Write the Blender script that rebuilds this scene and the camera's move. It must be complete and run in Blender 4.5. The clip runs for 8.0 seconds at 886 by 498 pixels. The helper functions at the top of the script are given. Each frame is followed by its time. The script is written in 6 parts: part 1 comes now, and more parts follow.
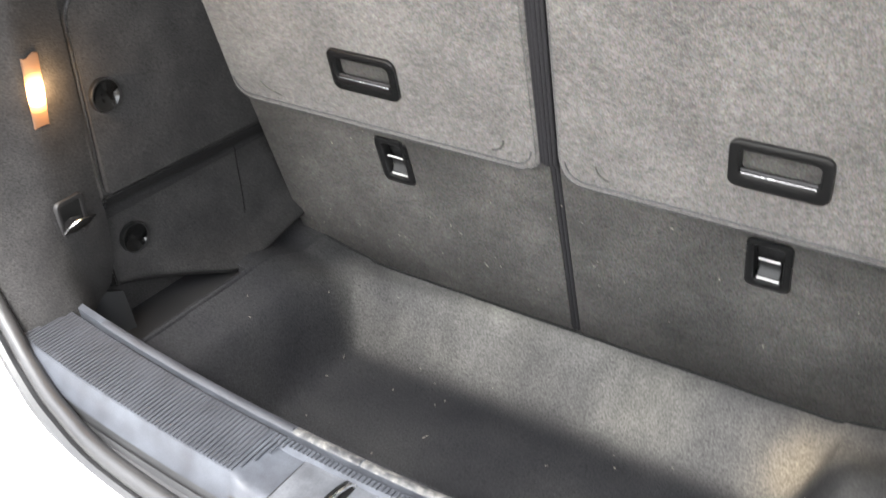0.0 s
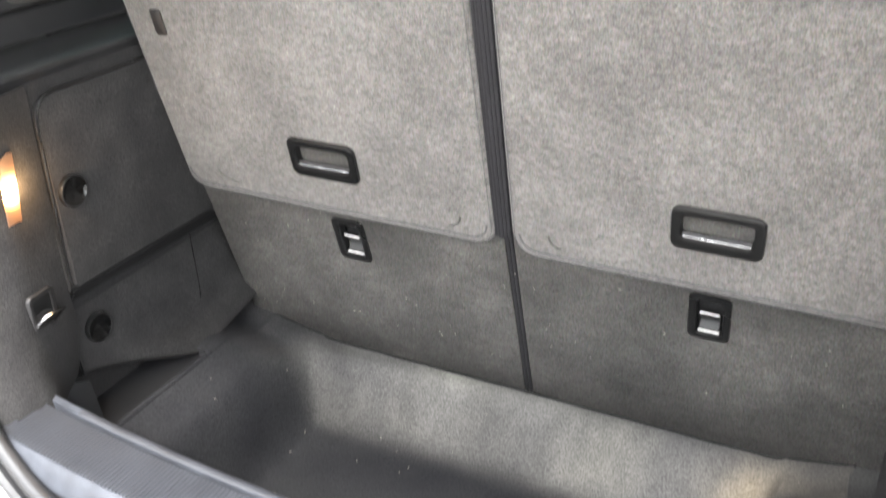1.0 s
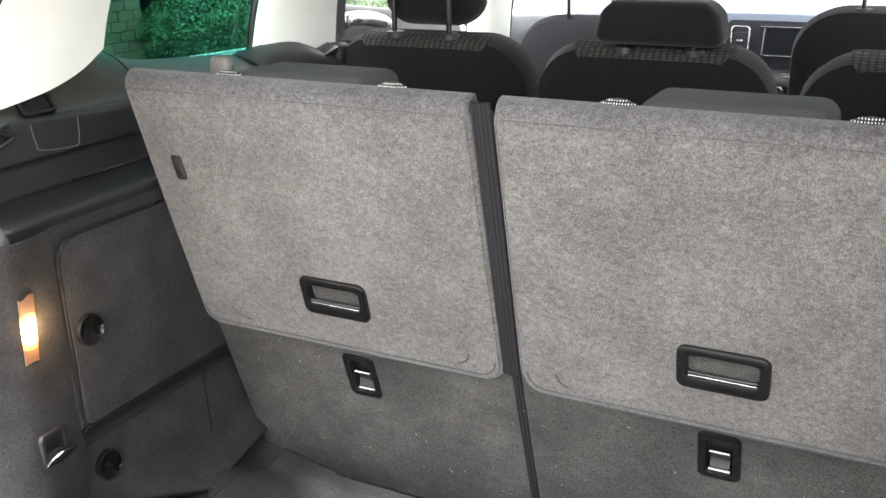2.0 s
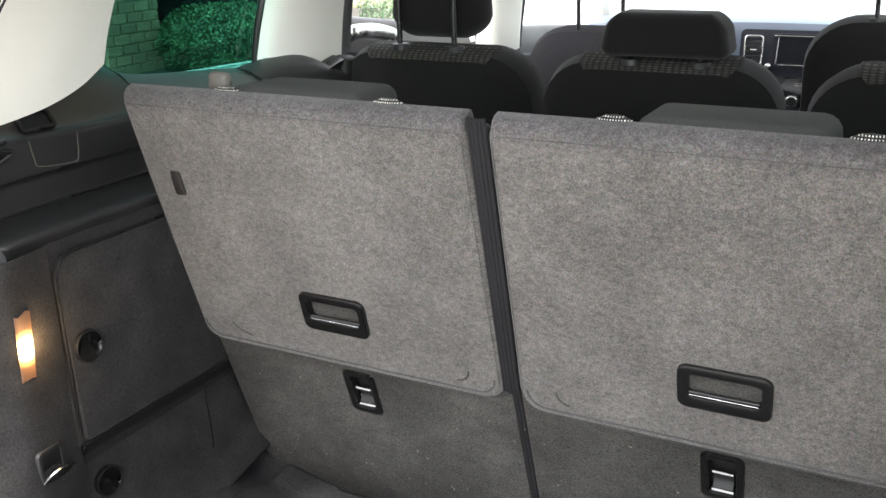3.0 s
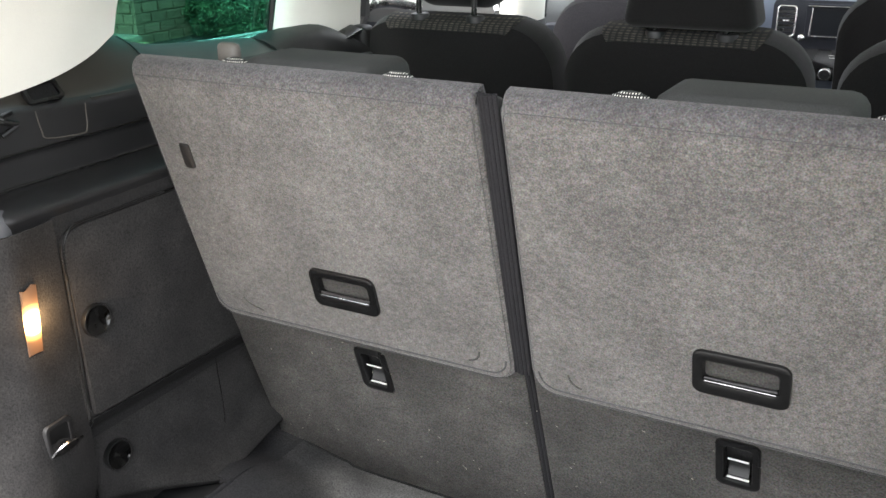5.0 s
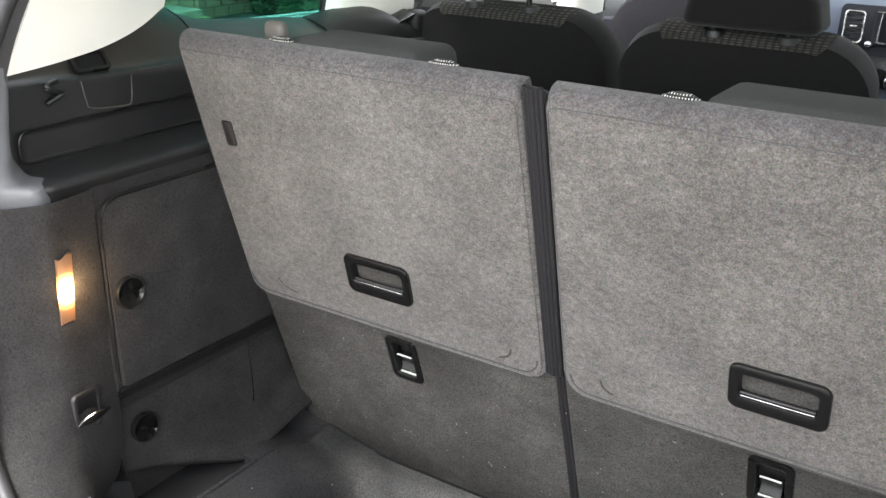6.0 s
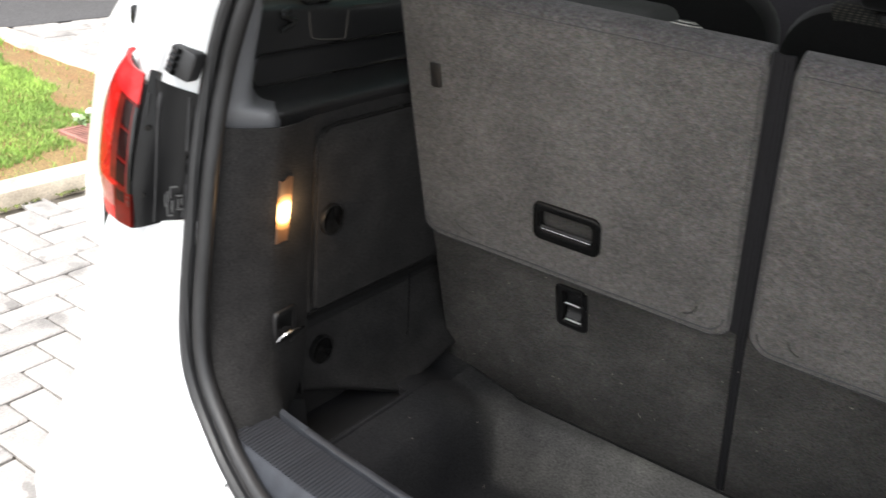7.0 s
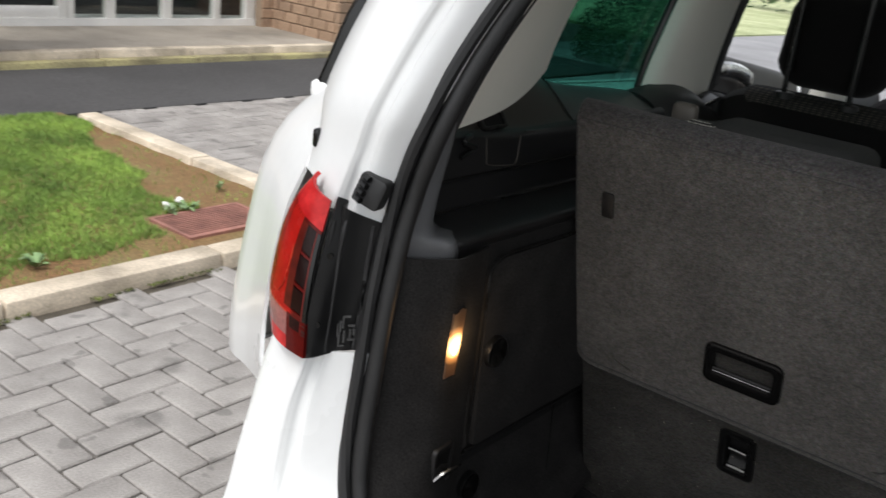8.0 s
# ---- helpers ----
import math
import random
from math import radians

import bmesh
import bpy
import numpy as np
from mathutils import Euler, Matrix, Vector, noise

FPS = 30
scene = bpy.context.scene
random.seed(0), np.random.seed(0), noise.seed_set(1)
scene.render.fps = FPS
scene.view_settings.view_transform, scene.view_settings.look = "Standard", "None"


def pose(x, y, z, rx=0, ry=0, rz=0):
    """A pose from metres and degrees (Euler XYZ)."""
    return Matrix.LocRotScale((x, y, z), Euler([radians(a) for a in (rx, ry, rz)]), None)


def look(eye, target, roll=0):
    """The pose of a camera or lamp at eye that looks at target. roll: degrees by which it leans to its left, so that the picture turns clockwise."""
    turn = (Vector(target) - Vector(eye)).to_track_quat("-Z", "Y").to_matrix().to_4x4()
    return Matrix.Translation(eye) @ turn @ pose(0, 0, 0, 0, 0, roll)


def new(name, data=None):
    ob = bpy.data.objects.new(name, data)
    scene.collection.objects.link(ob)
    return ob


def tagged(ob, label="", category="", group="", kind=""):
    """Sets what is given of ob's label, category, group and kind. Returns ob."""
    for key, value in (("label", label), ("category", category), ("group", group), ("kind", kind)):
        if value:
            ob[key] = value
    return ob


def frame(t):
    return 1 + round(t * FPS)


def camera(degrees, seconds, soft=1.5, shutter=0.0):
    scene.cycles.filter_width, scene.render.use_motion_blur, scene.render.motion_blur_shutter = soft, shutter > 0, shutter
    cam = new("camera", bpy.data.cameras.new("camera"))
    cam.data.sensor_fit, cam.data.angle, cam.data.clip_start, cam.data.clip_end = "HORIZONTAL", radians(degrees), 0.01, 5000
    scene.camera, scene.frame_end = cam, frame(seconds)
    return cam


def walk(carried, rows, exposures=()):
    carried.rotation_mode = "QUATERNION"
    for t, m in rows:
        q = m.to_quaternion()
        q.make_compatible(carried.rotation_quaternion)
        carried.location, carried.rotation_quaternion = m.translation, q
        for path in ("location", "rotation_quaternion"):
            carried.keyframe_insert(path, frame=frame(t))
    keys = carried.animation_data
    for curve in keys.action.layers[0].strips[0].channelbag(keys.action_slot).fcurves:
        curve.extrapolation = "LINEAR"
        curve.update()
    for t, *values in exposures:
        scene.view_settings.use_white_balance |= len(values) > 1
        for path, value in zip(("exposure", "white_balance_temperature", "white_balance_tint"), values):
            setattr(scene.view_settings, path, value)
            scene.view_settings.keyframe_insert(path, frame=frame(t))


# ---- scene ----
cam = camera(50.4, 8.0, shutter=0.3)
PATH = [
    (0, (0.521, -0.973, 1.36), (-0.399, 0.463, 0.315), -0.6),
    (0.2, (0.498, -0.99, 1.363), (-0.337, 0.455, 0.261), -1.93),
    (0.4, (0.475, -1.039, 1.359), (-0.267, 0.454, 0.255), -0.9),
    (0.5, (0.473, -1.05, 1.369), (-0.257, 0.457, 0.276), -0.5),
    (0.8, (0.498, -1.046, 1.381), (-0.27, 0.497, 0.367), -0.54),
    (1, (0.475, -1.086, 1.407), (-0.295, 0.517, 0.492), -0.3),
    (1.2, (0.479, -1.087, 1.428), (-0.324, 0.545, 0.595), -0.36),
    (1.5, (0.484, -1.105, 1.428), (-0.34, 0.561, 0.689), -0.5),
    (1.7, (0.487, -1.103, 1.432), (-0.344, 0.581, 0.743), -0.6),
    (3, (0.512, -1.066, 1.445), (-0.37, 0.605, 0.788), -1.2),
    (3.5, (0.518, -1.052, 1.45), (-0.389, 0.605, 0.793), -1.4),
    (4, (0.519, -1.04, 1.447), (-0.393, 0.607, 0.772), -1.3),
    (4.5, (0.522, -1.027, 1.447), (-0.399, 0.606, 0.752), -1.4),
    (5.8, (0.507, -1.006, 1.442), (-0.457, 0.577, 0.69), 0.82),
    (6, (0.516, -0.992, 1.443), (-0.488, 0.571, 0.701), 1.2),
    (6.3, (0.461, -1.029, 1.451), (-0.491, 0.548, 0.674), 3.26),
    (6.5, (0.41, -1.093, 1.448), (-0.531, 0.486, 0.66), 4.2),
    (6.8, (0.363, -1.156, 1.449), (-0.619, 0.373, 0.613), 4.45),
    (7.0, (0.314, -1.21, 1.422), (-0.689, 0.318, 0.609), 6.16),
    (7.2, (0.264, -1.221, 1.432), (-0.822, 0.251, 0.623), 5.27),
    (7.3, (0.242, -1.214, 1.434), (-0.883, 0.257, 0.68), 5.53),
    (7.4, (0.221, -1.21, 1.438), (-0.915, 0.27, 0.718), 4.75),
    (7.5, (0.201, -1.206, 1.445), (-0.947, 0.278, 0.755), 5.26),
    (7.6, (0.178, -1.201, 1.447), (-0.973, 0.289, 0.772), 5.33),
    (7.7, (0.154, -1.203, 1.448), (-1.009, 0.278, 0.773), 5.61),
    (7.8, (0.133, -1.215, 1.445), (-1.046, 0.255, 0.775), 5.7),
    (7.9, (0.112, -1.236, 1.443), (-1.063, 0.242, 0.785), 6.67),
    (8.0, (0.096, -1.26, 1.441), (-1.031, 0.258, 0.788), 7.52),
]
EXPOSURES = [(0.0, 3.77), (0.5, 3.59), (1.0, 3.93), (1.7, 3.75), (3.0, 3.10), (4.5, 3.15), (6.0, 3.35), (6.7, 3.00), (7.0, 1.97), (7.3, 1.15), (7.6, 0.88), (8.0, 0.67)]
walk(cam, [(t, look(eye, target, roll)) for t, eye, target, roll in PATH], EXPOSURES)

# ---- world, sun and exposure ----
world = bpy.data.worlds.new("sky")
scene.world = world
world.use_nodes = True
wn = world.node_tree.nodes
sky = wn.new("ShaderNodeTexSky")
sky.sky_type, sky.sun_disc = "NISHITA", False
sky.sun_elevation, sky.sun_rotation = radians(60), radians(174)
sky.air_density, sky.dust_density, sky.ozone_density = 1.0, 2.0, 1.5
cloud = wn.new("ShaderNodeHueSaturation")  # cloud cover: the sky's blue is nearly gone
cloud.inputs["Saturation"].default_value = 0.2
world.node_tree.links.new(sky.outputs["Color"], cloud.inputs["Color"])
world.node_tree.links.new(cloud.outputs["Color"], wn["Background"].inputs["Color"])
wn["Background"].inputs["Strength"].default_value = 0.15
sun = new("sun", bpy.data.lights.new("sun", "SUN"))
sun.data.energy, sun.data.angle, sun.data.color = 1.5, radians(25), (1.0, 0.98, 0.95)
sun.matrix_world = look((0.6, -6.0, 10.4), (0, 0, 0))


# ---- materials ----
def mat(name, color, rough=0.6, metal=0.0, grain=200.0, vary=0.15, stain=3.0, stained=0.1, bump=0.1, tint=None, coat=0.0, sheen=0.0, depth=0.002):
    """A surface with fine grain, larger stains and relief, in metres of the world."""
    m = bpy.data.materials.new(name)
    m.use_nodes = True
    n, l = m.node_tree.nodes, m.node_tree.links
    b = n["Principled BSDF"]
    co = n.new("ShaderNodeTexCoord")
    fine, broad = n.new("ShaderNodeTexNoise"), n.new("ShaderNodeTexNoise")
    fine.inputs["Scale"].default_value, fine.inputs["Detail"].default_value = grain, 4
    broad.inputs["Scale"].default_value, broad.inputs["Detail"].default_value = stain, 5
    for t in (fine, broad):
        l.new(co.outputs["Object"], t.inputs["Vector"])
    def ramp(src, lo, hi):
        r = n.new("ShaderNodeMapRange")
        r.inputs["From Min"].default_value, r.inputs["From Max"].default_value = 0.3, 0.7
        r.inputs["To Min"].default_value, r.inputs["To Max"].default_value = lo, hi
        l.new(src, r.inputs["Value"])
        return r.outputs["Result"]
    mul = n.new("ShaderNodeMath")
    mul.operation = "MULTIPLY"
    l.new(ramp(fine.outputs["Fac"], 1 - vary, 1 + vary), mul.inputs[0])
    l.new(ramp(broad.outputs["Fac"], 1 - stained, 1 + stained), mul.inputs[1])
    mix = n.new("ShaderNodeMix")
    mix.data_type = "RGBA"
    mix.inputs["A"].default_value = (*color, 1)
    mix.inputs["B"].default_value = (*(tint or color), 1)
    l.new(ramp(broad.outputs["Fac"], 0, 1), mix.inputs["Factor"])
    out = n.new("ShaderNodeVectorMath")
    out.operation = "SCALE"
    l.new(mix.outputs["Result"], out.inputs[0])
    l.new(mul.outputs[0], out.inputs["Scale"])
    l.new(out.outputs[0], b.inputs["Base Color"])
    l.new(ramp(broad.outputs["Fac"], max(rough - 0.08, 0.02), min(rough + 0.08, 1)), b.inputs["Roughness"])
    b.inputs["Metallic"].default_value = metal
    b.inputs["Coat Weight"].default_value = coat
    b.inputs["Sheen Weight"].default_value = sheen
    if bump:
        bp = n.new("ShaderNodeBump")
        bp.inputs["Strength"].default_value, bp.inputs["Distance"].default_value = bump, depth
        l.new(fine.outputs["Fac"], bp.inputs["Height"])
        l.new(bp.outputs["Normal"], b.inputs["Normal"])
    return m


def glass(name, color, gloss=0.04):
    m = bpy.data.materials.new(name)
    m.use_nodes = True
    n, l = m.node_tree.nodes, m.node_tree.links
    tr, gl, mx = n.new("ShaderNodeBsdfTransparent"), n.new("ShaderNodeBsdfGlossy"), n.new("ShaderNodeMixShader")
    tr.inputs["Color"].default_value = (*color, 1)
    gl.inputs["Roughness"].default_value = 0.02
    mx.inputs["Fac"].default_value = gloss
    l.new(tr.outputs[0], mx.inputs[1])
    l.new(gl.outputs[0], mx.inputs[2])
    l.new(mx.outputs[0], n["Material Output"].inputs["Surface"])
    return m


def lit(name, color, strength):
    m = bpy.data.materials.new(name)
    m.use_nodes = True
    b = m.node_tree.nodes["Principled BSDF"]
    b.inputs["Base Color"].default_value = (*color, 1)
    b.inputs["Emission Color"].default_value = (*color, 1)
    b.inputs["Emission Strength"].default_value = strength
    return m


FELT = mat("heather_grey_felt", (0.0868, 0.0818, 0.0762), 0.95, grain=420, vary=0.40, stain=55, stained=0.06, bump=0.6, tint=(0.0914, 0.0851, 0.0783), sheen=0.15)
FELT_EDGE = mat("dark_grey_felt_edge", (0.0575, 0.0560, 0.0575), 0.95, grain=500, vary=0.3, stain=10, bump=0.4)
LOWFELT = mat("dark_felt", (0.0392, 0.0375, 0.0350), 0.95, grain=330, vary=0.45, stain=6, stained=0.15, bump=0.4, tint=(0.0505, 0.0480, 0.0440))
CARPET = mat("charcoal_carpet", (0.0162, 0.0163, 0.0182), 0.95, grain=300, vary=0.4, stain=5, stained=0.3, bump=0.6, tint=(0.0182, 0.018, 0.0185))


def add_tone(m, color, name="tone"):
    """Mixes a multiple of the base colour over it by the mesh's own tone map."""
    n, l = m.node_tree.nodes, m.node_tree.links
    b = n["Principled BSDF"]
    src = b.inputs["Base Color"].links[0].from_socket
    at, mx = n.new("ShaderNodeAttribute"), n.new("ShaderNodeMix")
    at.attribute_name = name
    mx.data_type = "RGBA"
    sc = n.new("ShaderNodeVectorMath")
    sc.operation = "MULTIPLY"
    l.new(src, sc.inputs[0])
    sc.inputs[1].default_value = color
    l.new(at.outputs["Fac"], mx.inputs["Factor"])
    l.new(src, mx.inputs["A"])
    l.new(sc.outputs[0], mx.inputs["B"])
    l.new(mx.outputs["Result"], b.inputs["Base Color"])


def add_heather(m, chroma, mottle, fibre=520.0, patch=(46.0, 46.0, 80.0), lump=9.0):
    """Fibres of mixed colours, and soft mottled patches at two sizes, worked into the base colour."""
    n, l = m.node_tree.nodes, m.node_tree.links
    b = n["Principled BSDF"]
    src = b.inputs["Base Color"].links[0].from_socket
    co = n.new("ShaderNodeTexCoord")
    fib, pat, big = [n.new("ShaderNodeTexNoise") for i in range(3)]
    mp = n.new("ShaderNodeMapping")
    mp.inputs["Scale"].default_value = patch
    l.new(co.outputs["Object"], mp.inputs["Vector"])
    l.new(co.outputs["Object"], fib.inputs["Vector"])
    l.new(co.outputs["Object"], big.inputs["Vector"])
    l.new(mp.outputs["Vector"], pat.inputs["Vector"])
    fib.inputs["Scale"].default_value, fib.inputs["Detail"].default_value = fibre, 2
    pat.inputs["Scale"].default_value, pat.inputs["Detail"].default_value, pat.inputs["Roughness"].default_value = 1.0, 4, 0.72
    big.inputs["Scale"].default_value, big.inputs["Detail"].default_value = lump, 3
    tint = n.new("ShaderNodeMapRange")
    tint.data_type = "FLOAT_VECTOR"
    tint.inputs[7].default_value, tint.inputs[8].default_value = (0.3, 0.3, 0.3), (0.7, 0.7, 0.7)
    tint.inputs[9].default_value, tint.inputs[10].default_value = (1 - chroma,) * 3, (1 + chroma,) * 3
    l.new(fib.outputs["Color"], tint.inputs["Vector"])
    out = src
    mul = n.new("ShaderNodeVectorMath")
    mul.operation = "MULTIPLY"
    l.new(out, mul.inputs[0])
    l.new(tint.outputs["Vector"], mul.inputs[1])
    out = mul.outputs[0]
    for tex, amount in ((pat, mottle), (big, mottle * 0.5)):
        mr, sc = n.new("ShaderNodeMapRange"), n.new("ShaderNodeVectorMath")
        sc.operation = "SCALE"
        mr.inputs["From Min"].default_value, mr.inputs["From Max"].default_value = 0.3, 0.7
        mr.inputs["To Min"].default_value, mr.inputs["To Max"].default_value = 1 - amount, 1 + amount
        l.new(tex.outputs["Fac"], mr.inputs["Value"])
        l.new(out, sc.inputs[0])
        l.new(mr.outputs["Result"], sc.inputs["Scale"])
        out = sc.outputs[0]
    l.new(out, b.inputs["Base Color"])


add_heather(FELT, 0.13, 0.32, 430.0, (100.0, 100.0, 150.0))
add_heather(LOWFELT, 0.16, 0.16, 420.0, (30.0, 30.0, 40.0), 6.0)
# Pale carpet colour: wear and the light on the slope, in one tint.
add_tone(CARPET, (7.6, 7.4, 6.4))
add_tone(CARPET, (1.8, 1.55, 1.2), "scuff")
# Darker, slightly bluer felt towards the boards' top edge.
add_tone(FELT, (0.70, 0.70, 0.76))
GREYTRIM = mat("grey_soft_plastic", (0.12, 0.122, 0.128), 0.42, grain=900, vary=0.08, stain=8, stained=0.15, bump=0.1, depth=0.0006)
TRIMFELT = mat("side_trim_felt", (0.0182, 0.0174, 0.0172), 0.85, grain=350, vary=0.4, stain=22, stained=0.12, bump=0.45, tint=(0.0226, 0.0217, 0.0210))
PLASTIC = mat("black_plastic", (0.0098, 0.0091, 0.0091), 0.55, grain=900, vary=0.1, stain=6, bump=0.12, depth=0.0006)
GLOSSBLACK = mat("gloss_black_plastic", (0.006, 0.006, 0.006), 0.28, grain=900, vary=0.05, bump=0.03, depth=0.0004)
RIB = mat("grey_rib_plastic", (0.026, 0.028, 0.033), 0.6, grain=700, vary=0.12, stain=26, stained=0.14, bump=0.15, depth=0.0006)
SILL = mat("grey_sill_plastic", (0.034, 0.036, 0.042), 0.52, grain=700, vary=0.12, stain=26, stained=0.14, bump=0.15, depth=0.0006, tint=(0.046, 0.05, 0.058))
RUBBER = mat("black_rubber", (0.0180, 0.0180, 0.0186), 0.5, grain=500, vary=0.15, stain=12, stained=0.25, bump=0.2, depth=0.0008)
SEAMFOLD = mat("fold_fabric", (0.0165, 0.0158, 0.0168), 0.9, grain=600, vary=0.25, bump=0.3)
PAINT = mat("white_car_paint", (0.86, 0.87, 0.87), 0.28, grain=60, vary=0.01, stain=2, stained=0.02, bump=0.0, coat=0.6)
CREAM = mat("cream_pillar_trim", (0.87, 0.85, 0.775), 0.6, grain=900, vary=0.04, stain=3, stained=0.04, bump=0.08, depth=0.0005)
CHROME = mat("bright_metal", (0.75, 0.74, 0.72), 0.22, 1.0, grain=200, vary=0.05, stain=30, bump=0.02, depth=0.0004)
WORNMETAL = mat("scuffed_metal", (0.028, 0.029, 0.033), 0.6, 0.0, grain=220, vary=0.4, stain=95, stained=0.6, bump=0.2, depth=0.001, tint=(0.075, 0.072, 0.064))
SEATFAB = mat("black_seat_fabric", (0.0084, 0.0078, 0.0078), 0.92, grain=500, vary=0.3, stain=5, bump=0.3, depth=0.001, sheen=0.10)
SEATGREY = mat("dark_grey_seat_fabric", (0.0385, 0.0364, 0.0392), 0.92, grain=500, vary=0.3, stain=5, bump=0.3, depth=0.001)
HEADGREY = mat("grey_headrest_cloth", (0.040, 0.040, 0.039), 0.85, grain=700, vary=0.25, stain=6, bump=0.2, depth=0.0008)
LENSRING = mat("orange_red_reflector", (0.45, 0.03, 0.012), 0.25, grain=200, vary=0.2, stain=30, bump=0.05)
BRIGHTRED = mat("orange_red_lens", (0.42, 0.011, 0.007), 0.25, grain=90, vary=0.12, stain=22, stained=0.25, bump=0.05, coat=0.2, tint=(0.32, 0.007, 0.005))
REDLENS = mat("red_lamp_lens", (0.46, 0.010, 0.012), 0.16, grain=120, vary=0.12, stain=25, stained=0.25, bump=0.05, coat=0.2, tint=(0.52, 0.03, 0.03))
OUTERLENS = mat("brown_orange_lens", (0.20, 0.010, 0.005), 0.25, grain=90, vary=0.12, stain=22, stained=0.3, bump=0.05, tint=(0.28, 0.008, 0.005))
RIDGE = mat("ridge_grey_plastic", (0.022, 0.022, 0.023), 0.5, grain=500, vary=0.2, stain=40, stained=0.3, bump=0.1)
DARKLENS = mat("near_black_red_lens", (0.012, 0.003, 0.003), 0.2, grain=120, vary=0.1, bump=0.03)
# Near-black that stands for the shade inside the striker's opening.
SLOT = mat("slot_shade_black", (0.003, 0.003, 0.003), 0.9, grain=300, vary=0.1, bump=0.1)
BROWNLENS = mat("brown_red_lens", (0.11, 0.012, 0.008), 0.16, grain=60, vary=0.2, stain=40, stained=0.35, bump=0.05, coat=0.2, tint=(0.09, 0.010, 0.006))
AMBER = mat("deep_red_lens", (0.085, 0.004, 0.003), 0.12, grain=120, vary=0.12, stain=25, bump=0.05, coat=0.8)
PALELENS = mat("pale_pink_lens", (0.36, 0.15, 0.14), 0.2, grain=220, vary=0.15, stain=60, stained=0.3, bump=0.05, coat=0.2, tint=(0.26, 0.07, 0.065))
PINKLENS = mat("pale_red_lens", (0.12, 0.018, 0.016), 0.15, grain=220, vary=0.1, bump=0.05, coat=0.8)
GREENGLASS = glass("green_tinted_glass", (0.165, 0.345, 0.31))
REARGLASS = glass("dark_tinted_glass", (0.12, 0.15, 0.14))
CLEARGLASS = glass("clear_glass", (0.93, 0.96, 0.95))
DOORGREY = mat("dark_door_trim", (0.024, 0.023, 0.023), 0.55, grain=500, vary=0.06, bump=0.1)
DASH = mat("dark_dash_plastic", (0.02, 0.021, 0.026), 0.65, grain=700, vary=0.08, bump=0.15, depth=0.0006)
DASHBLUE = mat("slate_dash_plastic", (0.15, 0.175, 0.225), 0.36, grain=700, vary=0.08, bump=0.1, depth=0.0006)
SCREEN = mat("dark_screen", (0.006, 0.007, 0.009), 0.4, grain=50, vary=0.02, bump=0.0)
for satin in (SILL, RIB):
    satin.node_tree.nodes["Principled BSDF"].inputs["Specular IOR Level"].default_value = 0.28
for dull in (SCREEN, DASH, SLOT):
    dull.node_tree.nodes["Principled BSDF"].inputs["Specular IOR Level"].default_value = 0.12
for red in (REDLENS, BRIGHTRED, OUTERLENS, DARKLENS, BROWNLENS, AMBER, PINKLENS):
    red.node_tree.nodes["Principled BSDF"].inputs["Specular IOR Level"].default_value = 0.2
    red.node_tree.nodes["Principled BSDF"].inputs["Coat Weight"].default_value = 0.05
LAMPGLOW = lit("warm_lamp_glow", (1.0, 0.62, 0.22), 9.0)
def lamp_lens(name, centre):
    """Amber plastic lit from behind by a bulb at centre: bright there, dim at its ends."""
    m = lit(name, (0.09, 0.045, 0.022), 0.05)
    n, l = m.node_tree.nodes, m.node_tree.links
    co, sub, ramp = n.new("ShaderNodeTexCoord"), n.new("ShaderNodeVectorMath"), n.new("ShaderNodeValToRGB")
    sub.operation = "DISTANCE"
    sub.inputs[1].default_value = centre
    l.new(co.outputs["Object"], sub.inputs[0])
    mr = n.new("ShaderNodeMapRange")
    mr.inputs["From Min"].default_value, mr.inputs["From Max"].default_value = 0.0, 0.042
    l.new(sub.outputs["Value"], mr.inputs["Value"])
    l.new(mr.outputs["Result"], ramp.inputs["Fac"])
    e = ramp.color_ramp.elements
    e[0].position, e[0].color = 0.0, (1.0, 0.72, 0.36, 1)
    e[1].position, e[1].color = 1.0, (0.0015, 0.0008, 0.0004, 1)
    for p, c in ((0.28, (0.9, 0.5, 0.18, 1)), (0.5, (0.16, 0.06, 0.014, 1)), (0.72, (0.007, 0.003, 0.001, 1))):
        k = e.new(p)
        k.color = c
    l.new(ramp.outputs["Color"], n["Principled BSDF"].inputs["Emission Color"])
    n["Principled BSDF"].inputs["Emission Strength"].default_value = 3.4
    return m


LAMPEDGE = lamp_lens("amber_lit_lens", (-0.620, -0.238, 0.866))

PAVER = mat("grey_concrete_paver", (0.265, 0.247, 0.232), 0.9, grain=160, vary=0.2, stain=5, stained=0.15, bump=0.4, tint=(0.315, 0.297, 0.281))
JOINT = mat("dark_joint_grit", (0.075, 0.064, 0.048), 0.95, grain=220, vary=0.5, stain=4, stained=0.3, bump=0.6)
ASPHALT = mat("dark_asphalt", (0.062, 0.060, 0.061), 0.95, grain=90, vary=0.35, stain=1.2, stained=0.2, bump=0.6, depth=0.004)
KERB = mat("weathered_kerb_stone", (0.5, 0.425, 0.325), 0.9, grain=110, vary=0.2, stain=4, stained=0.25, bump=0.5, tint=(0.58, 0.5, 0.4))
MOSSKERB = mat("mossy_kerb_stone", (0.40, 0.35, 0.20), 0.95, grain=70, vary=0.35, stain=3, stained=0.5, bump=0.6, tint=(0.30, 0.27, 0.13))
SOIL = mat("red_brown_soil", (0.25, 0.13, 0.055), 0.95, grain=120, vary=0.5, stain=3, stained=0.3, bump=0.8, tint=(0.14, 0.12, 0.05))
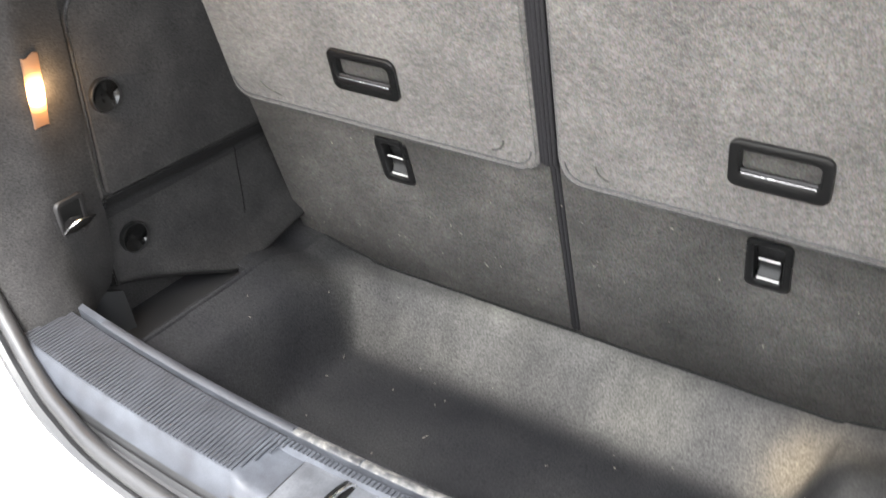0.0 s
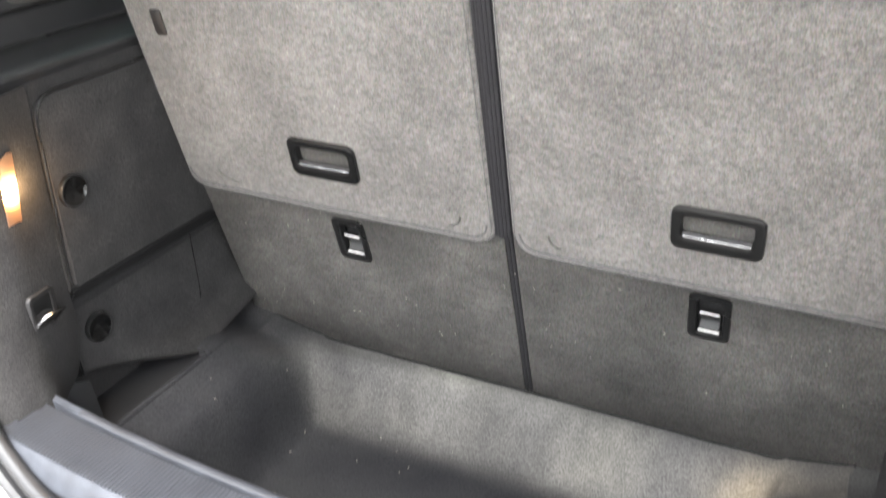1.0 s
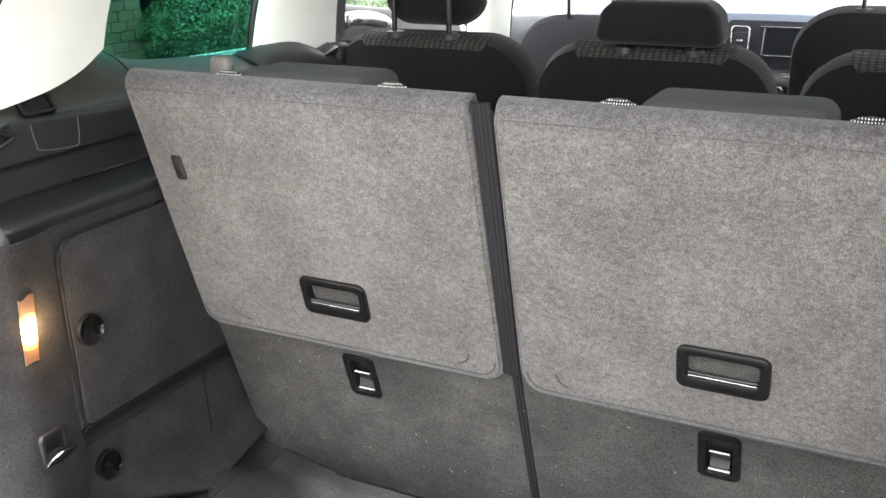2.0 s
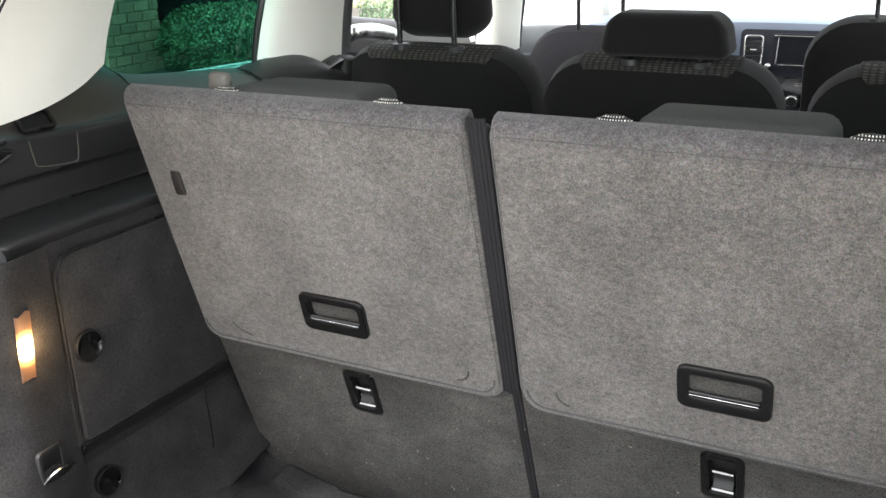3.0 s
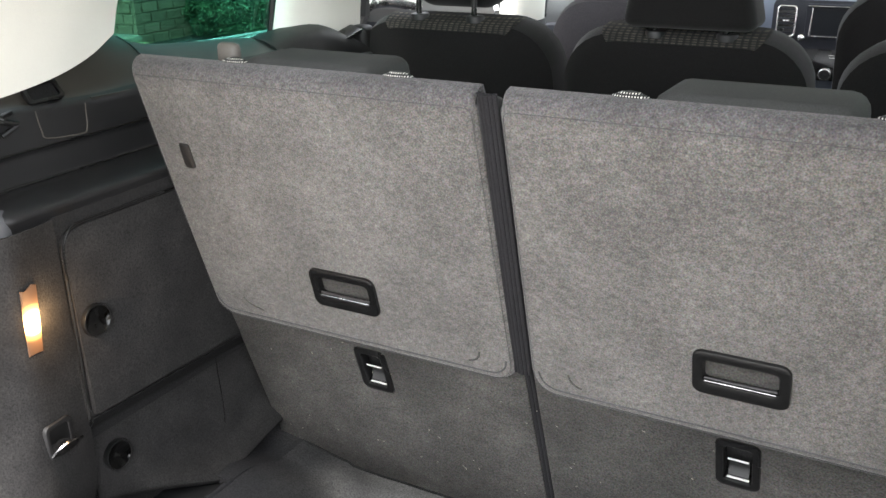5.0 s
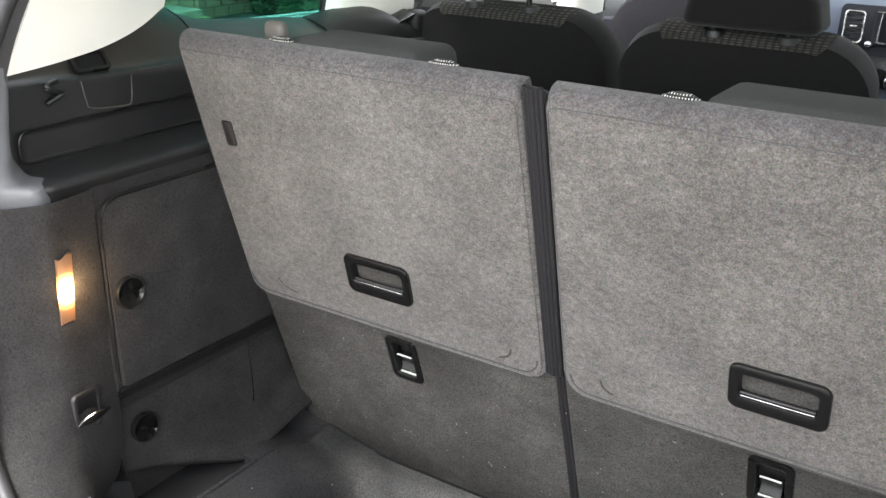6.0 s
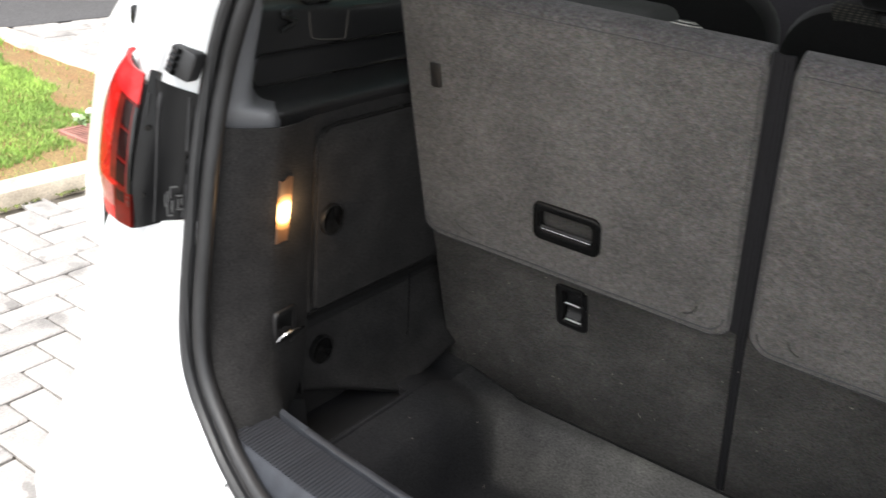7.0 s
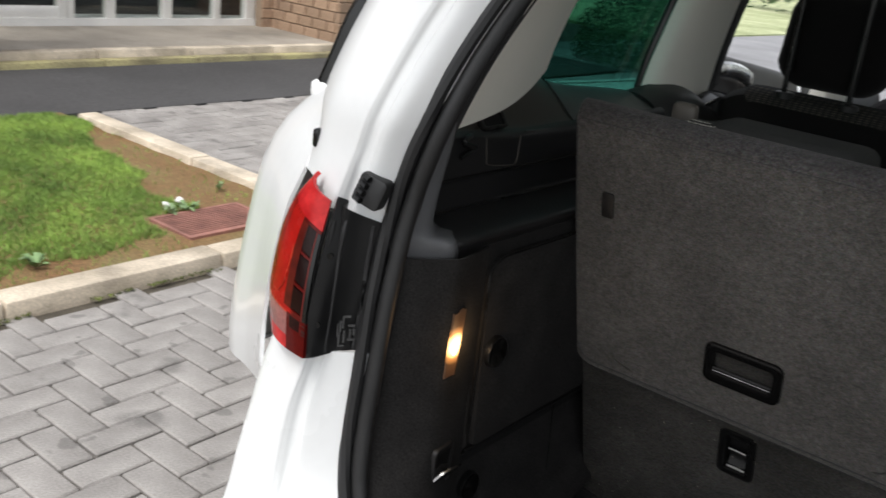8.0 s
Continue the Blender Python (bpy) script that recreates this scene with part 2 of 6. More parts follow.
GRASS = mat("green_grass", (0.180, 0.305, 0.062), 0.8, grain=30, vary=0.4, stain=2.5, stained=0.3, bump=0.0, tint=(0.26, 0.38, 0.08))
LEAF = mat("dark_green_leaf", (0.065, 0.115, 0.055), 0.45, grain=20, vary=0.4, stain=6, stained=0.4, bump=0.0, tint=(0.12, 0.19, 0.10))
CONCRETE = mat("stained_concrete", (0.43, 0.385, 0.325), 0.9, grain=60, vary=0.15, stain=1.4, stained=0.35, bump=0.4, tint=(0.33, 0.295, 0.25))
BRICK = mat("tan_brick", (0.36, 0.24, 0.16), 0.9, grain=80, vary=0.25, stain=3, stained=0.2, bump=0.4, tint=(0.42, 0.29, 0.2))
WHITEFRAME = mat("white_window_frame", (0.78, 0.77, 0.74), 0.5, grain=80, vary=0.04, bump=0.0)
# Dark colour standing in for unlit depth, indoors and behind the bush.
DARKFILL = mat("dark_fill", (0.05, 0.05, 0.05), 0.9, grain=6, vary=0.5, stain=2, stained=0.4, bump=0.0)
GRATE = mat("rusty_drain_grate", (0.30, 0.14, 0.11), 0.8, grain=150, vary=0.3, stain=10, stained=0.3, bump=0.3)

CORNERTRIM = mat("brown_grey_satin_plastic", (0.024, 0.021, 0.017), 0.36, grain=900, vary=0.1, stain=7, stained=0.2, bump=0.12, depth=0.0006)
WINDOWTRIM = mat("dark_satin_plastic", (0.045, 0.045, 0.044), 0.42, grain=900, vary=0.1, stain=7, stained=0.15, bump=0.12, depth=0.0006)
TONGUE = mat("grey_latch_plastic", (0.009, 0.009, 0.009), 0.62, grain=300, vary=0.15, bump=0.05, depth=0.0004)
PALEROAD = mat("pale_grey_road", (0.27, 0.27, 0.28), 0.9, grain=40, vary=0.15, stain=0.8, stained=0.2, bump=0.3)
DRYGRASS = mat("pale_dry_grass", (0.36, 0.41, 0.20), 0.9, grain=14, vary=0.3, stain=0.6, stained=0.25, bump=0.3, tint=(0.44, 0.46, 0.28))
PALELEAF = mat("pale_green_leaf", (0.20, 0.32, 0.13), 0.6, grain=60, vary=0.3, bump=0.0, tint=(0.28, 0.38, 0.20))
DARKSOIL = mat("dark_bed_soil", (0.045, 0.038, 0.03), 0.95, grain=60, vary=0.4, bump=0.5)
BRICKMORTAR = mat("tan_mortar", (0.33, 0.25, 0.18), 0.95, grain=120, vary=0.2, stain=3, stained=0.2, bump=0.3)
LEDGE = mat("ledge_plastic", (0.0115, 0.0115, 0.012), 0.47, grain=900, vary=0.1, stain=6, stained=0.2, bump=0.1, depth=0.0006)
# Darker felt that carries the shade of folds, cracks and recesses.
SHADEFELT = mat("shade_dark_felt", (0.0125, 0.0122, 0.0122), 0.95, grain=350, vary=0.4, bump=0.2)
HOUSING = mat("satin_black_plastic", (0.0065, 0.0065, 0.007), 0.42, grain=600, vary=0.15, stain=14, stained=0.25, bump=0.1, depth=0.0005)
SILLDARK = mat("dark_sill_plastic", (0.023, 0.0245, 0.029), 0.6, grain=500, vary=0.15, stain=20, stained=0.2, bump=0.1, depth=0.0005)
SILLPALE = mat("worn_grey_plastic", (0.038, 0.040, 0.046), 0.55, grain=300, vary=0.15, stain=30, stained=0.3, bump=0.1, depth=0.0005, tint=(0.055, 0.058, 0.064))
TABGREY = mat("grey_brown_plastic", (0.0780, 0.0690, 0.0600), 0.5, grain=600, vary=0.1, bump=0.1, depth=0.0005)
BARMETAL = mat("pale_steel_bar", (0.62, 0.61, 0.59), 0.35, 0.3, grain=300, vary=0.1, bump=0.0)
MOSS = mat("dark_moss", (0.07, 0.075, 0.025), 0.95, grain=80, vary=0.5, bump=0.0, tint=(0.10, 0.12, 0.03))
KNOB = mat("polished_black_plastic", (0.0025, 0.0025, 0.0025), 0.08, grain=300, vary=0.05, bump=0.0)
DARKCHROME = mat("dull_chrome", (0.30, 0.295, 0.29), 0.22, 1.0, grain=200, vary=0.2, stain=40, stained=0.4, bump=0.05, depth=0.0004)
MARK = mat("pale_grey_print", (0.07, 0.07, 0.07), 0.7, grain=400, vary=0.3, bump=0.0)
LINT = mat("pale_lint", (0.1820, 0.1680, 0.1400), 0.9, grain=300, vary=0.4, bump=0.0)


for dry in (FELT, FELT_EDGE, LOWFELT, CARPET, TRIMFELT, SEAMFOLD, SEATFAB, SEATGREY, HEADGREY, SHADEFELT):
    dry.node_tree.nodes["Principled BSDF"].inputs["Specular IOR Level"].default_value = 0.12


def vary_pieces(m, amount, blots=0.0):
    """Each piece a little lighter or darker than its neighbours, with dark blots that run over the pieces."""
    n, l = m.node_tree.nodes, m.node_tree.links
    bs = n["Principled BSDF"]
    src = bs.inputs["Base Color"].links[0].from_socket
    info, geo = n.new("ShaderNodeObjectInfo"), n.new("ShaderNodeNewGeometry")
    add, mr, sc = n.new("ShaderNodeMath"), n.new("ShaderNodeMapRange"), n.new("ShaderNodeVectorMath")
    add.operation, sc.operation = "ADD", "SCALE"
    l.new(info.outputs["Random"], add.inputs[0])
    l.new(geo.outputs["Random Per Island"], add.inputs[1])
    fr = n.new("ShaderNodeMath")
    fr.operation = "FRACT"
    l.new(add.outputs[0], fr.inputs[0])
    mr.inputs["To Min"].default_value, mr.inputs["To Max"].default_value = 1 - amount, 1 + amount
    l.new(fr.outputs[0], mr.inputs["Value"])
    val = mr.outputs["Result"]
    if blots:
        nz, br, mu = n.new("ShaderNodeTexNoise"), n.new("ShaderNodeMapRange"), n.new("ShaderNodeMath")
        nz.inputs["Scale"].default_value, nz.inputs["Detail"].default_value = 9.0, 2
        l.new(geo.outputs["Position"], nz.inputs["Vector"])
        br.inputs["From Min"].default_value, br.inputs["From Max"].default_value = 0.645, 0.675
        br.inputs["To Min"].default_value, br.inputs["To Max"].default_value = 1.0, 1 - blots
        l.new(nz.outputs["Fac"], br.inputs["Value"])
        mu.operation = "MULTIPLY"
        l.new(val, mu.inputs[0])
        l.new(br.outputs["Result"], mu.inputs[1])
        val = mu.outputs[0]
    l.new(src, sc.inputs[0])
    l.new(val, sc.inputs["Scale"])
    l.new(sc.outputs[0], bs.inputs["Base Color"])


vary_pieces(PAVER, 0.09, 0.3)


def blotched(m, scale, low, high, dark):
    """Damp and oily patches that run across neighbouring pieces."""
    n, l = m.node_tree.nodes, m.node_tree.links
    b = n["Principled BSDF"]
    src = b.inputs["Base Color"].links[0].from_socket
    geo, tex, mr, sc = n.new("ShaderNodeNewGeometry"), n.new("ShaderNodeTexNoise"), n.new("ShaderNodeMapRange"), n.new("ShaderNodeVectorMath")
    sc.operation = "SCALE"
    tex.inputs["Scale"].default_value, tex.inputs["Detail"].default_value = scale, 4
    mr.inputs["From Min"].default_value, mr.inputs["From Max"].default_value = low, high
    mr.inputs["To Min"].default_value, mr.inputs["To Max"].default_value = 1.0, dark
    l.new(geo.outputs["Position"], tex.inputs["Vector"])
    l.new(tex.outputs["Fac"], mr.inputs["Value"])
    l.new(src, sc.inputs[0])
    l.new(mr.outputs["Result"], sc.inputs["Scale"])
    l.new(sc.outputs[0], b.inputs["Base Color"])


blotched(PAVER, 3.2, 0.60, 0.68, 0.62)
blotched(KERB, 7.0, 0.56, 0.70, 0.72)
blotched(CONCRETE, 2.2, 0.54, 0.68, 0.78)
vary_pieces(BRICK, 0.16)
vary_pieces(LEAF, 0.6)
vary_pieces(GRASS, 0.18)


# ---- building helpers ----
def thing(name, base, label, category, group="", kind=""):
    ob = new(name)
    ob.empty_display_size = 0.05
    ob.location = base
    return tagged(ob, label, category, group, kind)


def part(name, bm, material, parent=None, label="", smooth=True):
    me = bpy.data.meshes.new(name)
    bm.normal_update()
    bm.to_mesh(me)
    bm.free()
    me.materials.append(material)
    if smooth:
        for p in me.polygons:
            p.use_smooth = True
        me.set_sharp_from_angle(angle=radians(38))
    ob = new(name, me)
    if parent is not None:
        ob.parent = parent
        if parent.type == "EMPTY":
            ob.matrix_parent_inverse = Matrix.Translation(parent.location).inverted()
    return tagged(ob, label)


def box(lo, hi, bevel=0.0, m=None, bm=None, seg=2):
    bm = bm or bmesh.new()
    c = [(a + b) / 2 for a, b in zip(lo, hi)]
    s = [abs(b - a) for a, b in zip(lo, hi)]
    t = Matrix.Translation(c) @ Matrix.Diagonal((*s, 1))
    r = bmesh.ops.create_cube(bm, size=1, matrix=t)
    vs = r["verts"]
    if bevel:
        es = list({e for v in vs for e in v.link_edges})
        r = bmesh.ops.bevel(bm, geom=es, offset=bevel, segments=seg, profile=0.5, affect="EDGES", clamp_overlap=True)
        vs = list({v for f in r["faces"] for v in f.verts} | {v for v in vs if v.is_valid})
    if m is not None:
        bmesh.ops.transform(bm, matrix=m, verts=vs)
    return bm


def rounded(w, h, r, n=5):
    """Outline of a rounded rectangle about the origin."""
    pts = []
    for cx, cy, a0 in ((w / 2 - r, h / 2 - r, 0), (-w / 2 + r, h / 2 - r, 90), (-w / 2 + r, -h / 2 + r, 180), (w / 2 - r, -h / 2 + r, 270)):
        for i in range(n + 1):
            a = radians(a0 + 90 * i / n)
            pts.append((cx + r * math.cos(a), cy + r * math.sin(a)))
    return pts


def slab(outline, m, d0, d1, bevel=0.0, bm=None, seg=2):
    """A plate of that 2D outline in the xy plane of m, from height d0 to d1, its upper rim rounded."""
    bm = bm or bmesh.new()
    low = [bm.verts.new(m @ Vector((x, y, d0))) for x, y in outline]
    top = [bm.verts.new(m @ Vector((x, y, d1))) for x, y in outline]
    k = len(outline)
    bm.faces.new(list(reversed(low)))
    f = bm.faces.new(top)
    for i in range(k):
        bm.faces.new((low[i], low[(i + 1) % k], top[(i + 1) % k], top[i]))
    if bevel:
        bmesh.ops.bevel(bm, geom=list(f.edges), offset=bevel, segments=seg, profile=0.5, affect="EDGES", clamp_overlap=True)
    return bm


def ring(outer, inner, m, d0, d1, bevel=0.0, seg=2):
    """A frame between two outlines of the same number of points."""
    bm = bmesh.new()
    k = len(outer)
    rows = [[bm.verts.new(m @ Vector((x, y, d))) for x, y in o] for o, d in ((outer, d0), (outer, d1), (inner, d1), (inner, d0))]
    tops = []
    for a in range(4):
        for i in range(k):
            f = bm.faces.new((rows[a][i], rows[a][(i + 1) % k], rows[(a + 1) % 4][(i + 1) % k], rows[(a + 1) % 4][i]))
            if a == 1:
                tops.append(f)
    if bevel:
        es = list({e for f in tops for e in f.edges if not all(g in tops for g in e.link_faces)})
        bmesh.ops.bevel(bm, geom=es, offset=bevel, segments=seg, profile=0.5, affect="EDGES", clamp_overlap=True)
    bmesh.ops.recalc_face_normals(bm, faces=bm.faces)
    return bm


def curve_pts(pts, n):
    """n + 1 points along a smooth line through pts (Catmull-Rom)."""
    P = [Vector(p) for p in pts]
    P = [2 * P[0] - P[1]] + P + [2 * P[-1] - P[-2]]
    out = []
    segs = len(P) - 3
    for i in range(n + 1):
        u = i / n * segs
        k = min(int(u), segs - 1)
        t = u - k
        a, b, c, d = P[k:k + 4]
        out.append(0.5 * ((2 * b) + (c - a) * t + (2 * a - 5 * b + 4 * c - d) * t * t + (3 * b - a - 3 * c + d) * t ** 3))
    return out


def loft(rows, bm=None, n=0, m=0, thick=0.0, closed=False):
    """A skin through rows of points; n, m: smooth resampling along and across; thick: its thickness, behind its normals."""
    if n:
        rows = [curve_pts(r, n) for r in rows]
    if m:
        cols = [curve_pts([r[i] for r in rows], m) for i in range(len(rows[0]))]
        rows = [[c[j] for c in cols] for j in range(m + 1)]
    bm = bm or bmesh.new()
    vs = [[bm.verts.new(p) for p in r] for r in rows]
    fs = []
    for a, b in zip(vs, vs[1:]):
        k = len(a)
        for i in range(k if closed else k - 1):
            fs.append(bm.faces.new((a[i], a[(i + 1) % k], b[(i + 1) % k], b[i])))
    if thick:
        bmesh.ops.recalc_face_normals(bm, faces=fs)
        bmesh.ops.solidify(bm, geom=fs, thickness=thick)
    return bm


def tube(pts, r, k=8, n=0, closed=False, bm=None, flat=1.0):
    """A round bar of radius r along pts."""
    P = curve_pts(pts, n) if n else [Vector(p) for p in pts]
    bm = bm or bmesh.new()
    rows = []
    up = Vector((0, 0, 1))
    for i, p in enumerate(P):
        a, b = P[max(i - 1, 0)], P[min(i + 1, len(P) - 1)]
        if closed:
            a, b = P[i - 1], P[(i + 1) % len(P)]
        d = (b - a).normalized()
        s = d.cross(up)
        if s.length < 0.05:
            s = d.cross(Vector((0, 1, 0)))
        s.normalize()
        w = s.cross(d)
        rows.append([bm.verts.new(p + r * (math.cos(6.28318 * j / k) * s + flat * math.sin(6.28318 * j / k) * w)) for j in range(k)])
    for a, b in zip(rows, rows[1:] + (rows[:1] if closed else [])):
        for j in range(k):
            bm.faces.new((a[j], a[(j + 1) % k], b[(j + 1) % k], b[j]))
    if not closed:
        bm.faces.new(list(reversed(rows[0])))
        bm.faces.new(rows[-1])
    return bm


def disc(m, r, d0, d1, k=24, bevel=0.0):
    return slab([(r * math.cos(6.28318 * i / k), r * math.sin(6.28318 * i / k)) for i in range(k)], m, d0, d1, bevel)


def facing(origin, normal, up=(0, 0, 1)):
    """A pose whose z is normal and whose y points up."""
    z = Vector(normal).normalized()
    x = Vector(up).cross(z).normalized()
    y = z.cross(x)
    r = Matrix((x, y, z)).transposed().to_4x4()
    return Matrix.Translation(origin) @ r


# ---- ground, road and lawn ----
ground = part("ground", box((-160, -160, -0.3), (160, 160, -0.014)), JOINT)
tagged(ground, "gritty dark joint bed under grey concrete pavers", "ground", kind="structure")
road = part("road", box((-6.73, -60, -0.1), (-5.34, 60, 0.006)), ASPHALT)
tagged(road, "smooth dark asphalt lane beside the kerb", "road", kind="structure")
walkway = part("pavement", box((-8.3, -60, -0.1), (-6.925, 5.86, 0.115), 0.01), CONCRETE)
tagged(walkway, "stained concrete walkway along the shop front", "pavement", kind="structure")

# ---- the car's body ----
car = thing("car", (0, 1.8, 0), "white people carrier with its tailgate open", "car")

SEAL = [(-0.520, -0.02, 1.62), (-0.575, -0.125, 1.50), (-0.622, -0.235, 1.335), (-0.652, -0.29, 1.21), (-0.681, -0.31, 1.08), (-0.685, -0.333, 0.95), (-0.680, -0.352, 0.82), (-0.676, -0.364, 0.72),
        (-0.662, -0.373, 0.65), (-0.633, -0.381, 0.60), (-0.582, -0.394, 0.562), (-0.520, -0.412, 0.534), (-0.440, -0.433, 0.513), (-0.300, -0.457, 0.498), (0.0, -0.474, 0.497)]
ring_pts = SEAL + [(-x, y, z) for x, y, z in reversed(SEAL[:-1])]
sealpath = curve_pts(ring_pts, 150)
def outward(p):
    return Vector((p.x, 0, p.z - 1.0)).normalized()


def inset(p):
    """The seal stands further in on the upright sides than along the sill."""
    t = min(max((p.z - 0.50) / 0.10, 0), 1)
    return t * t * (3 - 2 * t) * 0.010


part("rubber_seal", tube([p - (0.001 + inset(p)) * outward(p) for p in sealpath], 0.0125, 10), RUBBER, car, "black rubber seal round the tailgate opening")
outer = [p + (0.017 - inset(p)) * outward(p) + Vector((0, -0.015, 0)) for p in sealpath]
channel = []
for p in sealpath:
    nrm = Vector((p.x, 0, p.z - 1.0)).normalized()
    deep = 0.010 + 0.024 * min(max((p.z - 0.58) / 0.1, 0), 1)
    channel.append([p - 0.010 * nrm * (deep / 0.034) + Vector((0, deep, 0)), p + Vector((0, 0.008, 0)), p + 0.010 * nrm + Vector((0, -0.004, 0)), p + 0.014 * nrm + Vector((0, -0.008, 0))])
part("seal_channel", loft(channel, thick=0.003), RUBBER, car)
part("seal_lip", tube(outer, 0.0095, 8), RUBBER, car)
top = [(-0.520, -0.02, 1.62), (-0.300, 0.0, 1.645), (0, 0.005, 1.65), (0.3, 0.0, 1.645), (0.52, -0.02, 1.62)]
part("roof_seal", tube(top, 0.017, 10, n=20), RUBBER, car)

def guttered(r, deep=1.0):
    """A row of the corner with the shallow rain gutter pressed in beside the seal flange."""
    a, b = Vector(r[1]), Vector(r[2])
    g = [tuple(a.lerp(b, u) + Vector((0, d * deep, 0))) for u, d in ((0.30, -0.002), (0.42, 0.004), (0.62, 0.005), (0.74, -0.002))]
    return r[:2] + g + r[2:]


for s in (-1, 1):
    def side(pts):
        return [(s * abs(x) if x else 0, y, z) for x, y, z in pts]
    # white corner pillar above the rear lamp
    pillar = [
        [(-0.694, -0.325, 1.035), (-0.714, -0.352, 1.042), (-0.769, -0.372, 1.06), (-0.822, -0.352, 1.085), (-0.88, -0.318, 1.085), (-0.93, -0.27, 1.085)],
        [(-0.677, -0.312, 1.14), (-0.699, -0.343, 1.14), (-0.749, -0.358, 1.14), (-0.820, -0.340, 1.14), (-0.88, -0.288, 1.14), (-0.935, -0.222, 1.14)],
        [(-0.652, -0.30, 1.21), (-0.679, -0.335, 1.21), (-0.734, -0.348, 1.21), (-0.808, -0.333, 1.21), (-0.885, -0.270, 1.21), (-0.955, -0.180, 1.21)],
        [(-0.617, -0.232, 1.35), (-0.644, -0.268, 1.35), (-0.699, -0.290, 1.35), (-0.770, -0.283, 1.35), (-0.845, -0.225, 1.35), (-0.917, -0.145, 1.35)],
        [(-0.574, -0.13, 1.50), (-0.604, -0.165, 1.50), (-0.654, -0.188, 1.50), (-0.718, -0.185, 1.50), (-0.785, -0.145, 1.50), (-0.85, -0.08, 1.50)],
        [(-0.522, -0.02, 1.62), (-0.549, -0.055, 1.62), (-0.594, -0.075, 1.62), (-0.648, -0.065, 1.62), (-0.705, -0.02, 1.63), (-0.76, 0.01, 1.63)]]
    part("corner_pillar", loft([side(guttered(r)) for r in pillar], n=48, m=20, thick=0.006), PAINT, car)
    # quarter panel round the corner and along the flank
    flank = [
        [(-0.86, -0.295, 1.180), (-0.92, -0.240, 1.180), (-0.985, -0.180, 1.168), (-1.02, -0.06, 1.160), (-1.04, 0.3, 1.14), (-1.04, 0.9, 1.12), (-1.04, 1.8, 1.10), (-1.0, 2.6, 1.07)],
        [(-0.85, -0.318, 1.125), (-0.94, -0.272, 1.125), (-1.042, -0.196, 1.114), (-1.062, -0.08, 1.11), (-1.07, 0.3, 1.09), (-1.07, 0.9, 1.07), (-1.07, 1.8, 1.05), (-1.03, 2.6, 1.03)],
        [(-0.855, -0.362, 1.04), (-0.96, -0.296, 1.04), (-1.076, -0.213, 1.04), (-1.092, -0.08, 1.04), (-1.10, 0.3, 1.04), (-1.10, 0.9, 1.03), (-1.10, 1.8, 1.02), (-1.05, 2.6, 1.0)],
        [(-0.862, -0.385, 0.92), (-0.97, -0.310, 0.92), (-1.103, -0.219, 0.92), (-1.118, -0.08, 0.92), (-1.12, 0.3, 0.92), (-1.12, 0.9, 0.92), (-1.12, 1.8, 0.92), (-1.06, 2.6, 0.92)],
        [(-0.858, -0.395, 0.80), (-0.97, -0.325, 0.80), (-1.105, -0.237, 0.80), (-1.120, -0.08, 0.80), (-1.12, 0.3, 0.80), (-1.12, 0.9, 0.80), (-1.12, 1.8, 0.80), (-1.06, 2.6, 0.80)],
        [(-0.850, -0.385, 0.742), (-0.965, -0.320, 0.712), (-1.104, -0.242, 0.682), (-1.116, -0.08, 0.67), (-1.115, 0.3, 0.56), (-1.115, 0.9, 0.42), (-1.115, 1.8, 0.38), (-1.06, 2.6, 0.38)],
        [(-0.84, -0.37, 0.738), (-0.95, -0.300, 0.706), (-1.082, -0.224, 0.674), (-1.095, -0.08, 0.66), (-1.105, 0.3, 0.54), (-1.105, 0.9, 0.38), (-1.105, 1.8, 0.35), (-1.05, 2.6, 0.35)]]
    part("quarter_panel", loft([side(r) for r in flank], n=24, m=12, thick=0.006), PAINT, car)
    # ledge between the flank and the foot of the windows
    ledge_rows = [side([(-x0 - 0.004, y, z - 0.004), (-x0 + 0.06, y, z - 0.022), (-0.88, y, z - 0.034)]) for x0, y, z in ((1.02, -0.06, 1.160), (1.04, 0.3, 1.14), (1.04, 0.9, 1.12), (1.04, 1.8, 1.10), (1.0, 2.6, 1.07))]
    part("belt_ledge", loft(ledge_rows, n=8, m=16, thick=0.006), PAINT, car)
